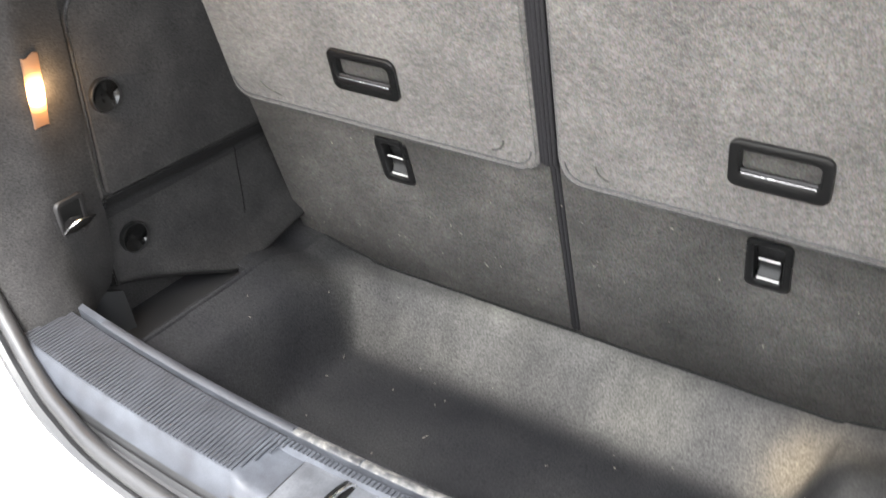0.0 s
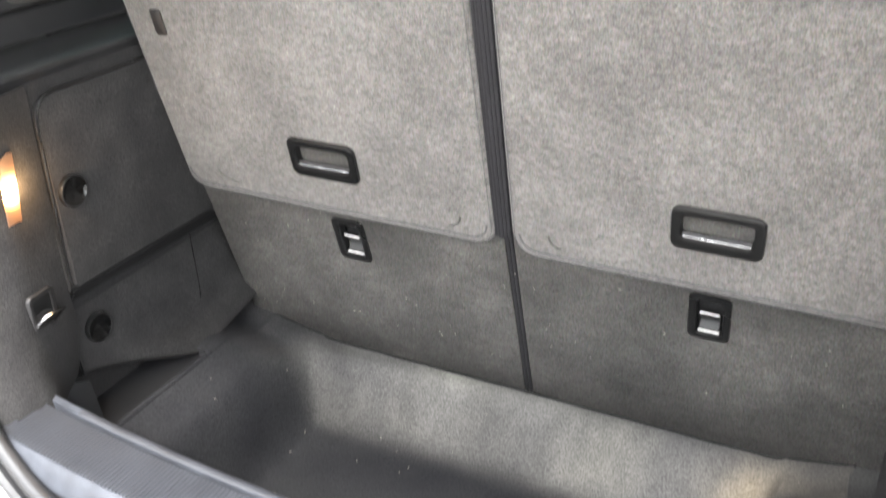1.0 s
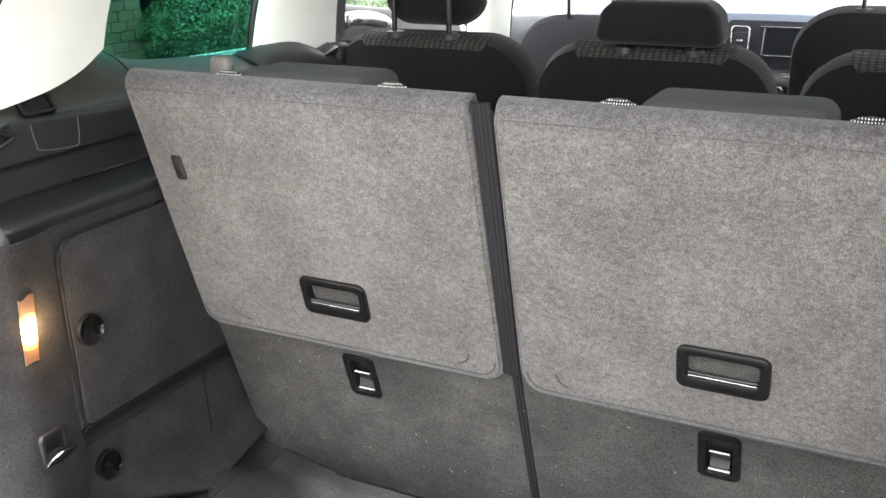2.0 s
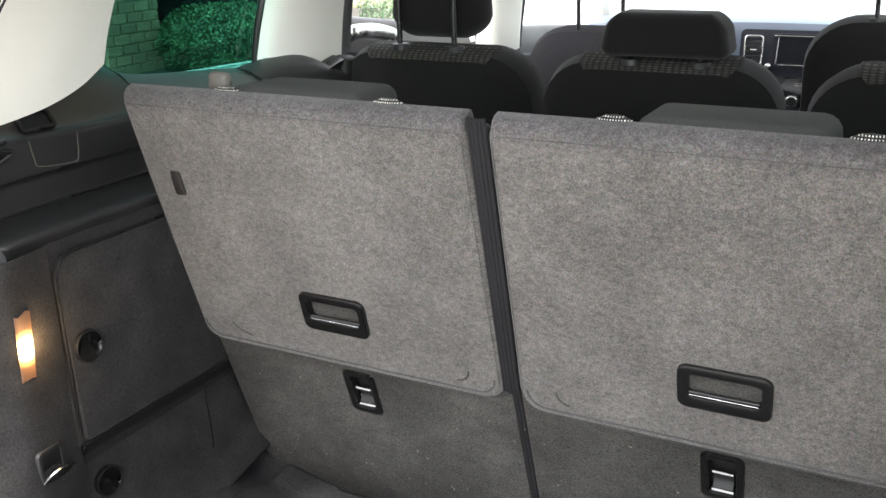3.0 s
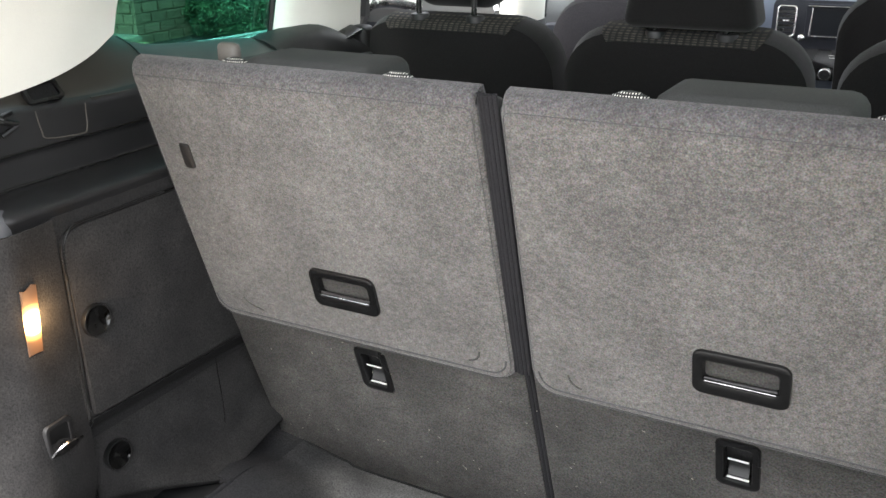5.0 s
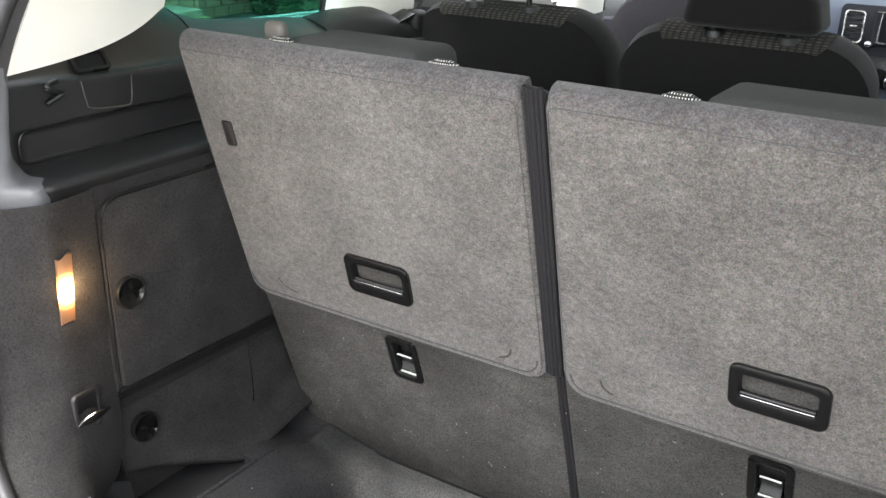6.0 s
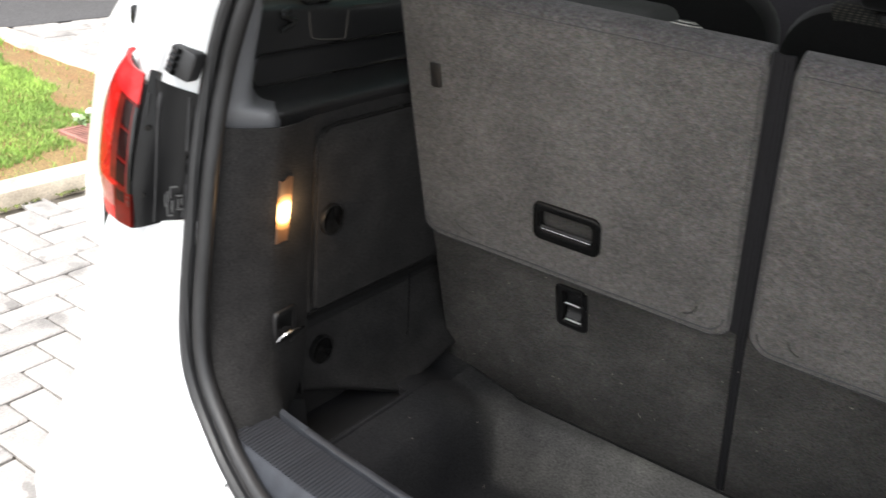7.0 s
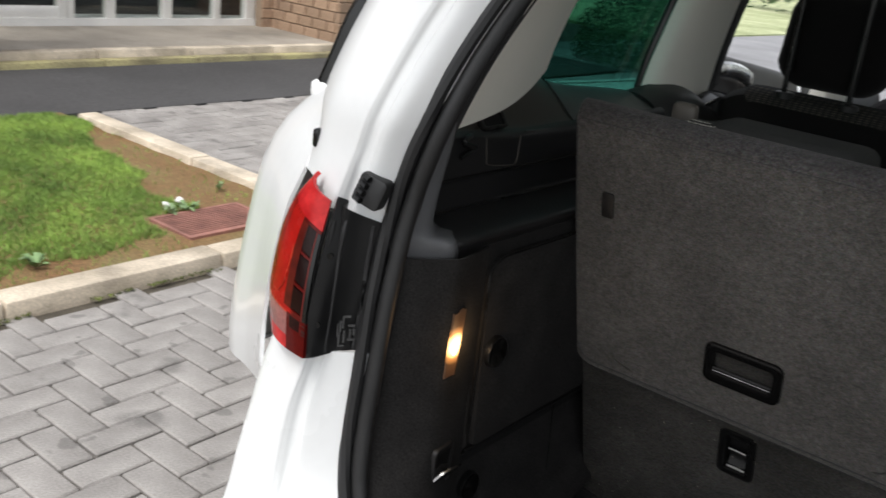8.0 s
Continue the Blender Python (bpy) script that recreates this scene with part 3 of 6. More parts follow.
    # white panel below the rear lamp, down into the bumper
    low = [
        [(-0.684, -0.350, 0.860), (-0.716, -0.384, 0.860), (-0.745, -0.414, 0.861), (-0.800, -0.398, 0.862), (-0.842, -0.378, 0.862), (-0.885, -0.29, 0.862)],
        [(-0.681, -0.368, 0.77), (-0.719, -0.402, 0.77), (-0.764, -0.430, 0.77), (-0.825, -0.420, 0.77), (-0.857, -0.395, 0.77), (-0.909, -0.30, 0.77)],
        [(-0.675, -0.382, 0.68), (-0.714, -0.412, 0.68), (-0.769, -0.445, 0.68), (-0.839, -0.44, 0.68), (-0.856, -0.402, 0.68), (-0.902, -0.28, 0.68)],
        [(-0.649, -0.40, 0.60), (-0.694, -0.44, 0.60), (-0.759, -0.472, 0.60), (-0.836, -0.462, 0.60), (-0.858, -0.42, 0.60), (-0.902, -0.27, 0.60)],
        [(-0.586, -0.408, 0.556), (-0.664, -0.47, 0.545), (-0.749, -0.508, 0.545), (-0.832, -0.49, 0.545), (-0.873, -0.44, 0.545), (-0.899, -0.27, 0.545)],
        [(-0.535, -0.424, 0.510), (-0.634, -0.505, 0.49), (-0.744, -0.545, 0.49), (-0.832, -0.52, 0.49), (-0.877, -0.46, 0.49), (-0.902, -0.27, 0.49)],
        [(-0.563, -0.53, 0.42), (-0.634, -0.575, 0.42), (-0.744, -0.585, 0.42), (-0.839, -0.55, 0.42), (-0.885, -0.48, 0.42), (-0.907, -0.27, 0.42)],
        [(-0.563, -0.53, 0.22), (-0.634, -0.56, 0.22), (-0.744, -0.565, 0.22), (-0.839, -0.53, 0.22), (-0.880, -0.46, 0.22), (-0.902, -0.27, 0.22)]]
    part("rear_corner", loft([side(guttered(r, 1.0 if r[0][2] > 0.65 else 0.4)) for r in low], n=48, m=20, thick=0.006), PAINT, car)
    # outer glass edge and roof rail
    edge = [(-0.975, -0.188, 1.166), (-0.961, -0.176, 1.22), (-0.935, -0.154, 1.312), (-0.865, -0.09, 1.48), (-0.77, 0.0, 1.63)]
    part("window_edge", tube(side(edge), 0.016, 8, n=16), GLOSSBLACK, car, "gloss black edge of the quarter window")
    # black block added for the small shadowed slot beside the pillar
    part("drain_plug", box((s * 0.838 - 0.006, -0.338, 1.118), (s * 0.838 + 0.006, -0.308, 1.146), 0.005), GLOSSBLACK, car)
    part("rail_cap", box((s * 0.978 - 0.018, -0.205, 1.150), (s * 0.978 + 0.018, -0.140, 1.180), 0.010, seg=3), PAINT, car, "white end cap of the side rail")

# bumper and roof
bump_rows = []
for y, z in ((-0.452, 0.474), (-0.48, 0.481), (-0.496, 0.487), (-0.515, 0.486), (-0.55, 0.475), (-0.59, 0.44), (-0.61, 0.36), (-0.60, 0.2)):
    lift = 0.9 if y > -0.49 else 0.6 if y > -0.53 else 0.2 if y > -0.57 else 0
    bump_rows.append([(x, y + 0.14 * x * x, z + lift * (0.028 if abs(x) > 0.6 else 0.024 if abs(x) > 0.4 else 0)) for x in (-0.64, -0.5, -0.25, 0, 0.25, 0.5, 0.64)])
part("bumper", loft(bump_rows, n=24, m=12, thick=0.008), PAINT, car)
roof_rows = [[(-0.70, y, 1.63 + h), (-0.5, y, 1.69 + h), (0, y, 1.71 + h), (0.5, y, 1.69 + h), (0.70, y, 1.63 + h)] for y, h in ((0.0, -0.01), (0.6, 0.02), (1.6, 0.03), (2.5, -0.06))]
part("roof", loft(roof_rows, n=16, m=8, thick=0.02), PAINT, car)
headliner = [[(-0.68, y, 1.59 + h), (-0.5, y, 1.64 + h), (0, y, 1.66 + h), (0.5, y, 1.64 + h), (0.68, y, 1.59 + h)] for y, h in ((0.02, -0.01), (0.6, 0.02), (1.6, 0.03), (2.48, -0.07))]
part("headliner", loft(headliner, n=12, m=8), CREAM, car)


def gate_at(x, v, d=0.0):
    """A point of the raised tailgate: v from the hinge (0) to its lower edge (1), d below its skin."""
    p = curve_pts(((0, 0.06, 1.69), (0, -0.1, 1.77), (0, -0.5, 1.94), (0, -0.9, 2.05), (0, -1.20, 2.05)), 60)[round(v * 60)]
    return (x, p.y, p.z + 0.03 * math.cos(x * 2.4) - d)


def gate_strip(x0, x1, v0, v1, d):
    return [[gate_at(x0 + (x1 - x0) * i / 12, v0 + (v1 - v0) * j / 8, d) for i in range(13)] for j in range(9)]


tailgate = part("tailgate", loft(gate_strip(-0.67, 0.67, 0.60, 1.0, 0), thick=0.05), PAINT, car, "raised white tailgate")
for x0, x1, v0, v1 in ((-0.67, -0.56, 0.0, 0.60), (0.56, 0.67, 0.0, 0.60), (-0.56, 0.56, 0.0, 0.12)):
    part("gate_frame", loft(gate_strip(x0, x1, v0, v1, 0), thick=0.05), PAINT, tailgate)
    part("frame_lining", loft(gate_strip(x0 * 0.96, x1 * 0.96, v0, v1, 0.07), thick=0.02), CREAM, tailgate, "cream lining of the window frame")
part("tailgate_lining", loft(gate_strip(-0.62, 0.62, 0.60, 0.99, 0.07), thick=0.02), PLASTIC, tailgate, "black plastic tailgate lining")
part("rear_window", loft(gate_strip(-0.56, 0.56, 0.12, 0.60, 0.01), thick=0.004), REARGLASS, tailgate, "dark tinted rear window glass")

# ---- load space: floor, sill, side trim ----
def sm(a, b, v):
    t = min(max((v - a) / (b - a), 0), 1)
    return t * t * (3 - 2 * t)


def floor_z(x, y):
    ax = abs(x)
    crest = 0.119 + 0.05 * sm(0.42, 0.66, ax)
    front = sm(0.175, 0.275, y + 0.10 * max(ax - 0.1, 0) * (1 if x < 0 else 0.2)) * crest
    rise = sm(0.385, 0.49, ax) * 0.170 + sm(0.49, 0.58, ax) * 0.03
    k = sm(0.08, 0.24, y)
    rise = rise * (1 - k) + min(rise, crest) * k
    z = 0.25 + 0.5 * (front + rise + math.sqrt((front - rise) ** 2 + 0.0003)) - 0.00866
    return z + 0.002 * noise.noise(Vector((x * 14, y * 14, 0)))


bm = bmesh.new()
nx, ny = 120, 54
vs = [[bm.verts.new((-0.556 + 1.112 * i / nx, -0.315 + 0.645 * j / ny, floor_z(-0.556 + 1.112 * i / nx, -0.315 + 0.645 * j / ny))) for i in range(nx + 1)] for j in range(ny + 1)]
for j in range(ny):
    for i in range(nx):
        bm.faces.new((vs[j][i], vs[j][i + 1], vs[j + 1][i + 1], vs[j + 1][i]))
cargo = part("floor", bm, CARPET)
tagged(cargo, "charcoal carpeted load floor with a sunken well and a worn front slope tinted as lit", "floor", kind="structure")
tone = cargo.data.attributes.new("tone", "FLOAT", "POINT")
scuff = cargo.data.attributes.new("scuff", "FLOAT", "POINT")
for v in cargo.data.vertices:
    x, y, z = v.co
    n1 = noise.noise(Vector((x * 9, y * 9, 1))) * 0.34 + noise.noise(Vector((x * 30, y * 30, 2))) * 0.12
    # slope and right ledge are painted lighter, as lit, besides their wear
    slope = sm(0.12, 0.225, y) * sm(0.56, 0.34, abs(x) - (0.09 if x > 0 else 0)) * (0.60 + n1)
    ledge_tone = (0.16 * sm(-0.12, 0.1, y) if x < 0 else 0.55 * sm(-0.3, -0.1, y)) * sm(0.42, 0.5, abs(x)) * (0.5 + n1)
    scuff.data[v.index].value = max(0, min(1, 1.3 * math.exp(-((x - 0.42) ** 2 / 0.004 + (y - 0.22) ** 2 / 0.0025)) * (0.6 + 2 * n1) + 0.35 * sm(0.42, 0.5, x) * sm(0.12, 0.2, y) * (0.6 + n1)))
    tone.data[v.index].value = max(0, min(1, max(slope, ledge_tone)))
def flank_z(s, x, y):
    """The carpet beside the floor: it falls into the side pocket on one side and climbs the wall on the other."""
    z = floor_z(min(x, 0.556), y) + 0.001
    return z - (0.05 * sm(0.07, -0.05, y) - 0.012) * sm(0.556, 0.64, x) if s < 0 else z + 0.025 * sm(0.57, 0.67, x)


for s in (-1, 1):
    along = ((0.05, 0.07, 0.1) if s < 0 else (-0.32, -0.2, -0.1, 0.0, 0.1)) + (0.15, 0.2, 0.25, 0.3, 0.34)
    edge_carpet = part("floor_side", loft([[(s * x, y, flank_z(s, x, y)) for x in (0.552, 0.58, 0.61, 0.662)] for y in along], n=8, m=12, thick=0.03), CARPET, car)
    # right-hand carpet edge tinted paler, to carry the light that falls there
    worn = edge_carpet.data.attributes.new("tone", "FLOAT", "POINT")
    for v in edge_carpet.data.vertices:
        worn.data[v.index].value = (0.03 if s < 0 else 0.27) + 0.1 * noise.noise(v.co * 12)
part("pocket_tray", box((-0.68, -0.315, 0.36), (-0.556, 0.058, 0.422), 0.004), LEDGE, car, "dark plastic side pocket")
part("pocket_edge", tube([(-0.556, y, floor_z(0.556, y) - 0.003) for y in (-0.31, -0.2, -0.1, 0.0, 0.055)], 0.006, 8), CARPET, car)
part("pocket_side", box((-0.558, -0.315, 0.36), (-0.552, 0.056, 0.425)), CARPET, car)
part("pocket_bracket", loft([[(-0.655, -0.215, 0.505), (-0.640, -0.195, 0.500), (-0.630, -0.165, 0.488)], [(-0.650, -0.215, 0.47), (-0.632, -0.195, 0.462), (-0.622, -0.165, 0.455)], [(-0.640, -0.215, 0.42), (-0.624, -0.195, 0.42), (-0.614, -0.165, 0.42)]], n=8, m=8, thick=0.004), LEDGE, car, "grey plastic bracket in the side pocket")
# well wall under the sill
part("well_wall", box((-0.62, -0.335, 0.22), (0.62, -0.312, 0.545)), CARPET, car)

def sill_in(x):
    return -0.330 + 0.13 * x * x


def sill_out(x):
    return sill_in(x) - 0.106


def sill_y(x, t):
    """From the inner edge (t = 0) to the outer one (t = 1)."""
    return sill_in(x) + (sill_out(x) - sill_in(x)) * t


SILL_PROFILE = ((-0.07, 0.47), (-0.07, 0.549), (-0.05, 0.5555), (0.055, 0.5555), (0.07, 0.540), (0.14, 0.540), (0.155, 0.5555), (0.26, 0.556), (0.30, 0.556), (0.6, 0.556), (0.74, 0.556), (0.80, 0.556), (0.86, 0.556), (0.92, 0.5555), (0.965, 0.553), (1.0, 0.549), (1.06, 0.541), (1.10, 0.528), (1.13, 0.512), (1.17, 0.504), (1.24, 0.502))


def sill_z(x, t, z):
    """The pad rounds off towards its outer edge and drops to a shallow seat for the latch plate at mid-width."""
    z -= 0.024 * sm(0.93, 1.08, t) * sm(0.115, 0.14, abs(x)) if t < 1.11 else 0
    return z - 0.008 * sm(0.128, 0.096, abs(x + 0.004)) * sm(0.26, 0.30, t) * (1 if t < 1.08 else 0)


sill_rows = [[(x, sill_y(x, t), sill_z(x, t, z)) for t, z in SILL_PROFILE] for x in [-0.60 + 1.20 * i / 160 for i in range(161)]]
cut = [t for t, z in SILL_PROFILE].index(1.06)
sill_trim = part("sill_trim", loft([r[:cut + 1] for r in sill_rows]), SILL, car, "ribbed grey plastic loading sill, dusty and scuffed")
part("sill_front", loft([r[cut:] for r in sill_rows]), RUBBER, sill_trim, "dark front edge of the sill beside the seal")


def trim_side(s):
    f = lambda x, y, z: (s * x, y, z)
    # lower felt panel in rows along y, each from the floor up
    prof = [(-0.648, 0.495), (-0.632, 0.50), (-0.636, 0.52), (-0.645, 0.58), (-0.652, 0.632), (-0.620, 0.668), (-0.624, 0.70), (-0.632, 0.85), (-0.638, 0.985), (-0.645, 1.0)]
    rows = []
    feet = [(-0.17, 0.640, 0.503), (-0.13, 0.631, 0.495), (-0.09, 0.620, 0.484), (-0.05, 0.609, 0.470), (-0.01, 0.597, 0.455), (0.03, 0.584, 0.439), (0.052, 0.578, 0.431), (0.09, 0.580, 0.431), (0.14, 0.585, 0.434), (0.22, 0.590, 0.446), (0.35, 0.600, 0.45), (0.5, 0.61, 0.45)]
    for y, fx, fz in feet:
        foot = [(fx + 0.012, fz - 0.012), (fx, fz), (fx + 0.3 * (0.64 - fx), fz + 0.022), (fx + 0.75 * (0.64 - fx), fz + 0.05)]
        rows.append([f(x, y, z) for x, z in foot] + [f(-x, y, z - (0.02 if 0.6 < z < 0.7 else 0) * (y + 0.17)) for x, z in prof[3:]])
    ob = part("side_trim", loft(rows, n=30, thick=0.006), TRIMFELT, car, "black felt side trim of the load space")
    part("pocket_wall", loft([[f(0.66, y, 0.28), f(0.664, y, 0.5), f(0.664, y, 0.72)] for y in (-0.33, -0.25, -0.165, 0.0, 0.25, 0.5)], n=8, thick=0.004), TRIMFELT, car)
    # rear post that curves round to the seal
    post = [
        [(0.634, -0.168, 1.0), (0.628, -0.21, 1.0), (0.626, -0.245, 1.0), (0.637, -0.268, 1.0), (0.656, -0.295, 1.0), (0.680, -0.322, 1.0)],
        [(0.633, -0.168, 0.85), (0.627, -0.21, 0.85), (0.625, -0.248, 0.85), (0.637, -0.275, 0.85), (0.655, -0.31, 0.85), (0.676, -0.342, 0.85)],
        [(0.632, -0.168, 0.71), (0.626, -0.21, 0.71), (0.623, -0.25, 0.71), (0.635, -0.283, 0.71), (0.652, -0.32, 0.71), (0.670, -0.355, 0.71)],
        [(0.630, -0.168, 0.64), (0.621, -0.21, 0.64), (0.615, -0.252, 0.64), (0.615, -0.292, 0.64), (0.629, -0.335, 0.64), (0.650, -0.366, 0.64)],
        [(0.632, -0.168, 0.59), (0.620, -0.205, 0.59), (0.607, -0.247, 0.59), (0.588, -0.297, 0.59), (0.594, -0.345, 0.59), (0.617, -0.376, 0.59)],
        [(0.632, -0.172, 0.55), (0.618, -0.205, 0.55), (0.601, -0.243, 0.55), (0.566, -0.293, 0.555), (0.566, -0.350, 0.552), (0.584, -0.386, 0.55)],
        [(0.632, -0.185, 0.515), (0.616, -0.212, 0.515), (0.596, -0.245, 0.515), (0.553, -0.290, 0.52), (0.551, -0.345, 0.52), (0.565, -0.395, 0.52)]]
    post = [[f(*p) for p in r] for r in post]
    part("rear_post_trim", loft(post, n=16, m=12, thick=0.004), TRIMFELT, car)
    # ledge with the upper recess
    ledge = []
    for y in (-0.262, -0.245, -0.232, -0.222, -0.212, -0.19, -0.1, 0.0, 0.12, 0.3, 0.5):
        k = sm(-0.30, -0.22, y)
        inner = 0.0085 * sm(-0.230, -0.214, y)
        ledge.append([f(0.693 - 0.05 * k, y, 0.986), f(0.690 - 0.05 * k, y, 1.002), f(0.688 - 0.053 * k, y, 1.014), f(0.69 - 0.045 * k, y, 1.021), f(0.697, y, 1.029), f(0.7045 + inner * 0.8, y, 1.036), f(0.705 + inner, y, 1.043), f(0.705 + inner, y, 1.06), f(0.705 + inner, y, 1.078), f(0.7048 + inner * 0.2, y, 1.0855), f(0.7045, y, 1.092), f(0.7045, y, 1.115), f(0.7045, y, 1.134 + 0.05 * max(-y, 0)), f(0.7075, y, 1.141 + 0.05 * max(-y, 0)), f(0.716, y, 1.146 + 0.05 * max(-y, 0))])
    part("side_ledge", loft(ledge, n=56, m=40, thick=0.004), LEDGE, car, "black plastic ledge with a long recess")


    rim = [
        [(0.696, -0.326, 0.986), (0.678, -0.293, 0.986), (0.656, -0.260, 0.986), (0.645, -0.238, 0.986), (0.658, -0.20, 0.986)],
        [(0.692, -0.322, 1.018), (0.672, -0.292, 1.018), (0.650, -0.262, 1.016), (0.642, -0.245, 1.016), (0.662, -0.215, 1.018)],
        [(0.688, -0.319, 1.04), (0.676, -0.295, 1.04), (0.668, -0.272, 1.034), (0.675, -0.255, 1.03), (0.69, -0.235, 1.03)],
        [(0.678, -0.312, 1.09), (0.670, -0.292, 1.09), (0.664, -0.272, 1.09), (0.672, -0.262, 1.09), (0.705, -0.255, 1.09)],
        [(0.664, -0.302, 1.15), (0.658, -0.285, 1.15), (0.655, -0.268, 1.15), (0.665, -0.26, 1.15), (0.71, -0.255, 1.15)],
        [(0.652, -0.294, 1.195), (0.650, -0.28, 1.195), (0.650, -0.265, 1.192), (0.665, -0.258, 1.19), (0.715, -0.25, 1.19)]]
    part("upper_rim", loft([[f(*p) for p in r] for r in rim], n=12, m=20, thick=0.004), GREYTRIM, car, "grey plastic rim beside the seal")


for s in (-1, 1):
    trim_side(s)

# ---- upper side trim, pillars and glass ----
for s in (-1, 1):
    f = lambda pts: [(s * abs(x), y, z) for x, y, z in pts]
    # cream corner pillar trim: from the seal side to the window side, lower edge first
    cream = [
        [(-0.664, -0.262, 1.182), (-0.690, -0.16, 1.183), (-0.716, -0.06, 1.189), (-0.742, 0.03, 1.204), (-0.760, 0.10, 1.229)],
        [(-0.642, -0.235, 1.26), (-0.672, -0.14, 1.26), (-0.702, -0.04, 1.262), (-0.732, 0.05, 1.272), (-0.752, 0.113, 1.288)],
        [(-0.61, -0.19, 1.37), (-0.645, -0.10, 1.37), (-0.680, 0.0, 1.37), (-0.712, 0.08, 1.37), (-0.735, 0.14, 1.37)],
        [(-0.57, -0.09, 1.50), (-0.605, -0.01, 1.50), (-0.64, 0.08, 1.50), (-0.67, 0.15, 1.50), (-0.695, 0.20, 1.50)],
        [(-0.53, 0.0, 1.61), (-0.56, 0.07, 1.61), (-0.60, 0.16, 1.61), (-0.63, 0.22, 1.61), (-0.655, 0.27, 1.61)]]
    part("corner_pillar_trim", loft([f(r) for r in cream], n=18, m=18, thick=0.01), CREAM, car, "cream plastic trim of the rear corner pillar")
    # dark trim between ledge, pillar and window sill
    dark = [
        [(-0.712, -0.285, 1.157), (-0.709, -0.2, 1.152), (-0.709, -0.1, 1.146), (-0.709, 0.0, 1.140), (-0.709, 0.1, 1.138), (-0.709, 0.25, 1.132), (-0.709, 0.5, 1.12), (-0.709, 0.86, 1.085)],
        [(-0.716, -0.285, 1.165), (-0.721, -0.2, 1.162), (-0.723, -0.1, 1.156), (-0.726, 0.0, 1.153), (-0.730, 0.1, 1.154), (-0.736, 0.25, 1.152), (-0.74, 0.5, 1.14), (-0.74, 0.86, 1.10)],
        [(-0.712, -0.28, 1.185), (-0.726, -0.2, 1.184), (-0.740, -0.1, 1.187), (-0.755, 0.0, 1.196), (-0.768, 0.1, 1.200), (-0.79, 0.25, 1.184), (-0.795, 0.5, 1.162), (-0.79, 0.86, 1.112)],
        [(-0.712, -0.27, 1.21), (-0.738, -0.2, 1.21), (-0.756, -0.1, 1.215), (-0.780, 0.0, 1.232), (-0.802, 0.1, 1.235), (-0.832, 0.25, 1.182), (-0.84, 0.5, 1.155), (-0.84, 0.86, 1.11)]]
    grid = [curve_pts(f(r), 42) for r in dark]
    cols = [curve_pts([r[i] for r in grid], 14) for i in range(43)]
    parting = max(i for i in range(43) if cols[i][8].y < 0.172)
    part("corner_trim", loft(cols[:parting + 1], thick=0.004), CORNERTRIM, car, "brown-grey satin plastic corner trim")
    part("window_ledge_trim", loft(cols[parting:], thick=0.004), WINDOWTRIM, car, "dark satin plastic ledge below the quarter window")
    part("trim_joint", tube([p + Vector((0, 0, 0.0006)) for p in cols[parting][2:]], 0.0016, 6), GLOSSBLACK, car)
    # raised belt outlet at the ledge's front end
    outlet = [[(-0.80, 0.50, 1.163), (-0.77, 0.50, 1.160), (-0.735, 0.50, 1.146), (-0.715, 0.50, 1.122)],
              [(-0.80, 0.60, 1.170), (-0.765, 0.60, 1.168), (-0.728, 0.60, 1.156), (-0.712, 0.60, 1.11)],
              [(-0.80, 0.70, 1.166), (-0.760, 0.70, 1.164), (-0.722, 0.70, 1.142), (-0.710, 0.70, 1.09)],
              [(-0.79, 0.80, 1.126), (-0.755, 0.80, 1.124), (-0.720, 0.80, 1.108), (-0.708, 0.80, 1.06)],
              [(-0.79, 0.87, 1.10), (-0.755, 0.87, 1.098), (-0.720, 0.87, 1.085), (-0.708, 0.87, 1.03)]]
    part("belt_outlet", loft([f(r) for r in outlet], n=12, m=16, thick=0.004), PLASTIC, car, "black plastic seat belt outlet")
    slot_m = facing((s * 0.739, 0.755, 1.1385), (-s * 0.35, -0.25, 1.0), (0, 1, 0))
    part("belt_slot", slab(rounded(0.034, 0.085, 0.006, 4), slot_m, -0.004, 0.0035, 0.001), GLOSSBLACK, car)
    part("slot_edge", tube([slot_m @ Vector((s * -0.016, -0.04, 0.0035)), slot_m @ Vector((s * -0.016, 0.04, 0.0035))], 0.0016, 6), CHROME, car)
    cpil = [[(-0.822, 0.597, 1.15), (-0.80, 0.625, 1.145), (-0.785, 0.75, 1.12), (-0.80, 0.88, 1.09)],
            [(-0.808, 0.612, 1.25), (-0.785, 0.645, 1.25), (-0.77, 0.76, 1.25), (-0.785, 0.885, 1.25)],
            [(-0.772, 0.645, 1.42), (-0.75, 0.68, 1.42), (-0.735, 0.78, 1.42), (-0.75, 0.89, 1.42)],
            [(-0.69, 0.67, 1.60), (-0.68, 0.7, 1.60), (-0.67, 0.8, 1.60), (-0.68, 0.9, 1.60)]]
    part("middle_pillar_trim", loft([f(r) for r in cpil], n=12, m=14, thick=0.01), CREAM, car, "cream plastic middle pillar trim")
    part("door_seal", tube(f([(-0.80, 0.905, 0.7), (-0.80, 0.905, 1.1), (-0.785, 0.91, 1.28), (-0.745, 0.92, 1.45), (-0.68, 0.93, 1.6)]), 0.022, 8, n=16), RUBBER, car)
    part("window_seal", tube(f([(-0.826, 0.596, 1.14), (-0.812, 0.610, 1.25), (-0.776, 0.643, 1.42), (-0.70, 0.67, 1.6)]), 0.009, 8, n=12), GLOSSBLACK, car)
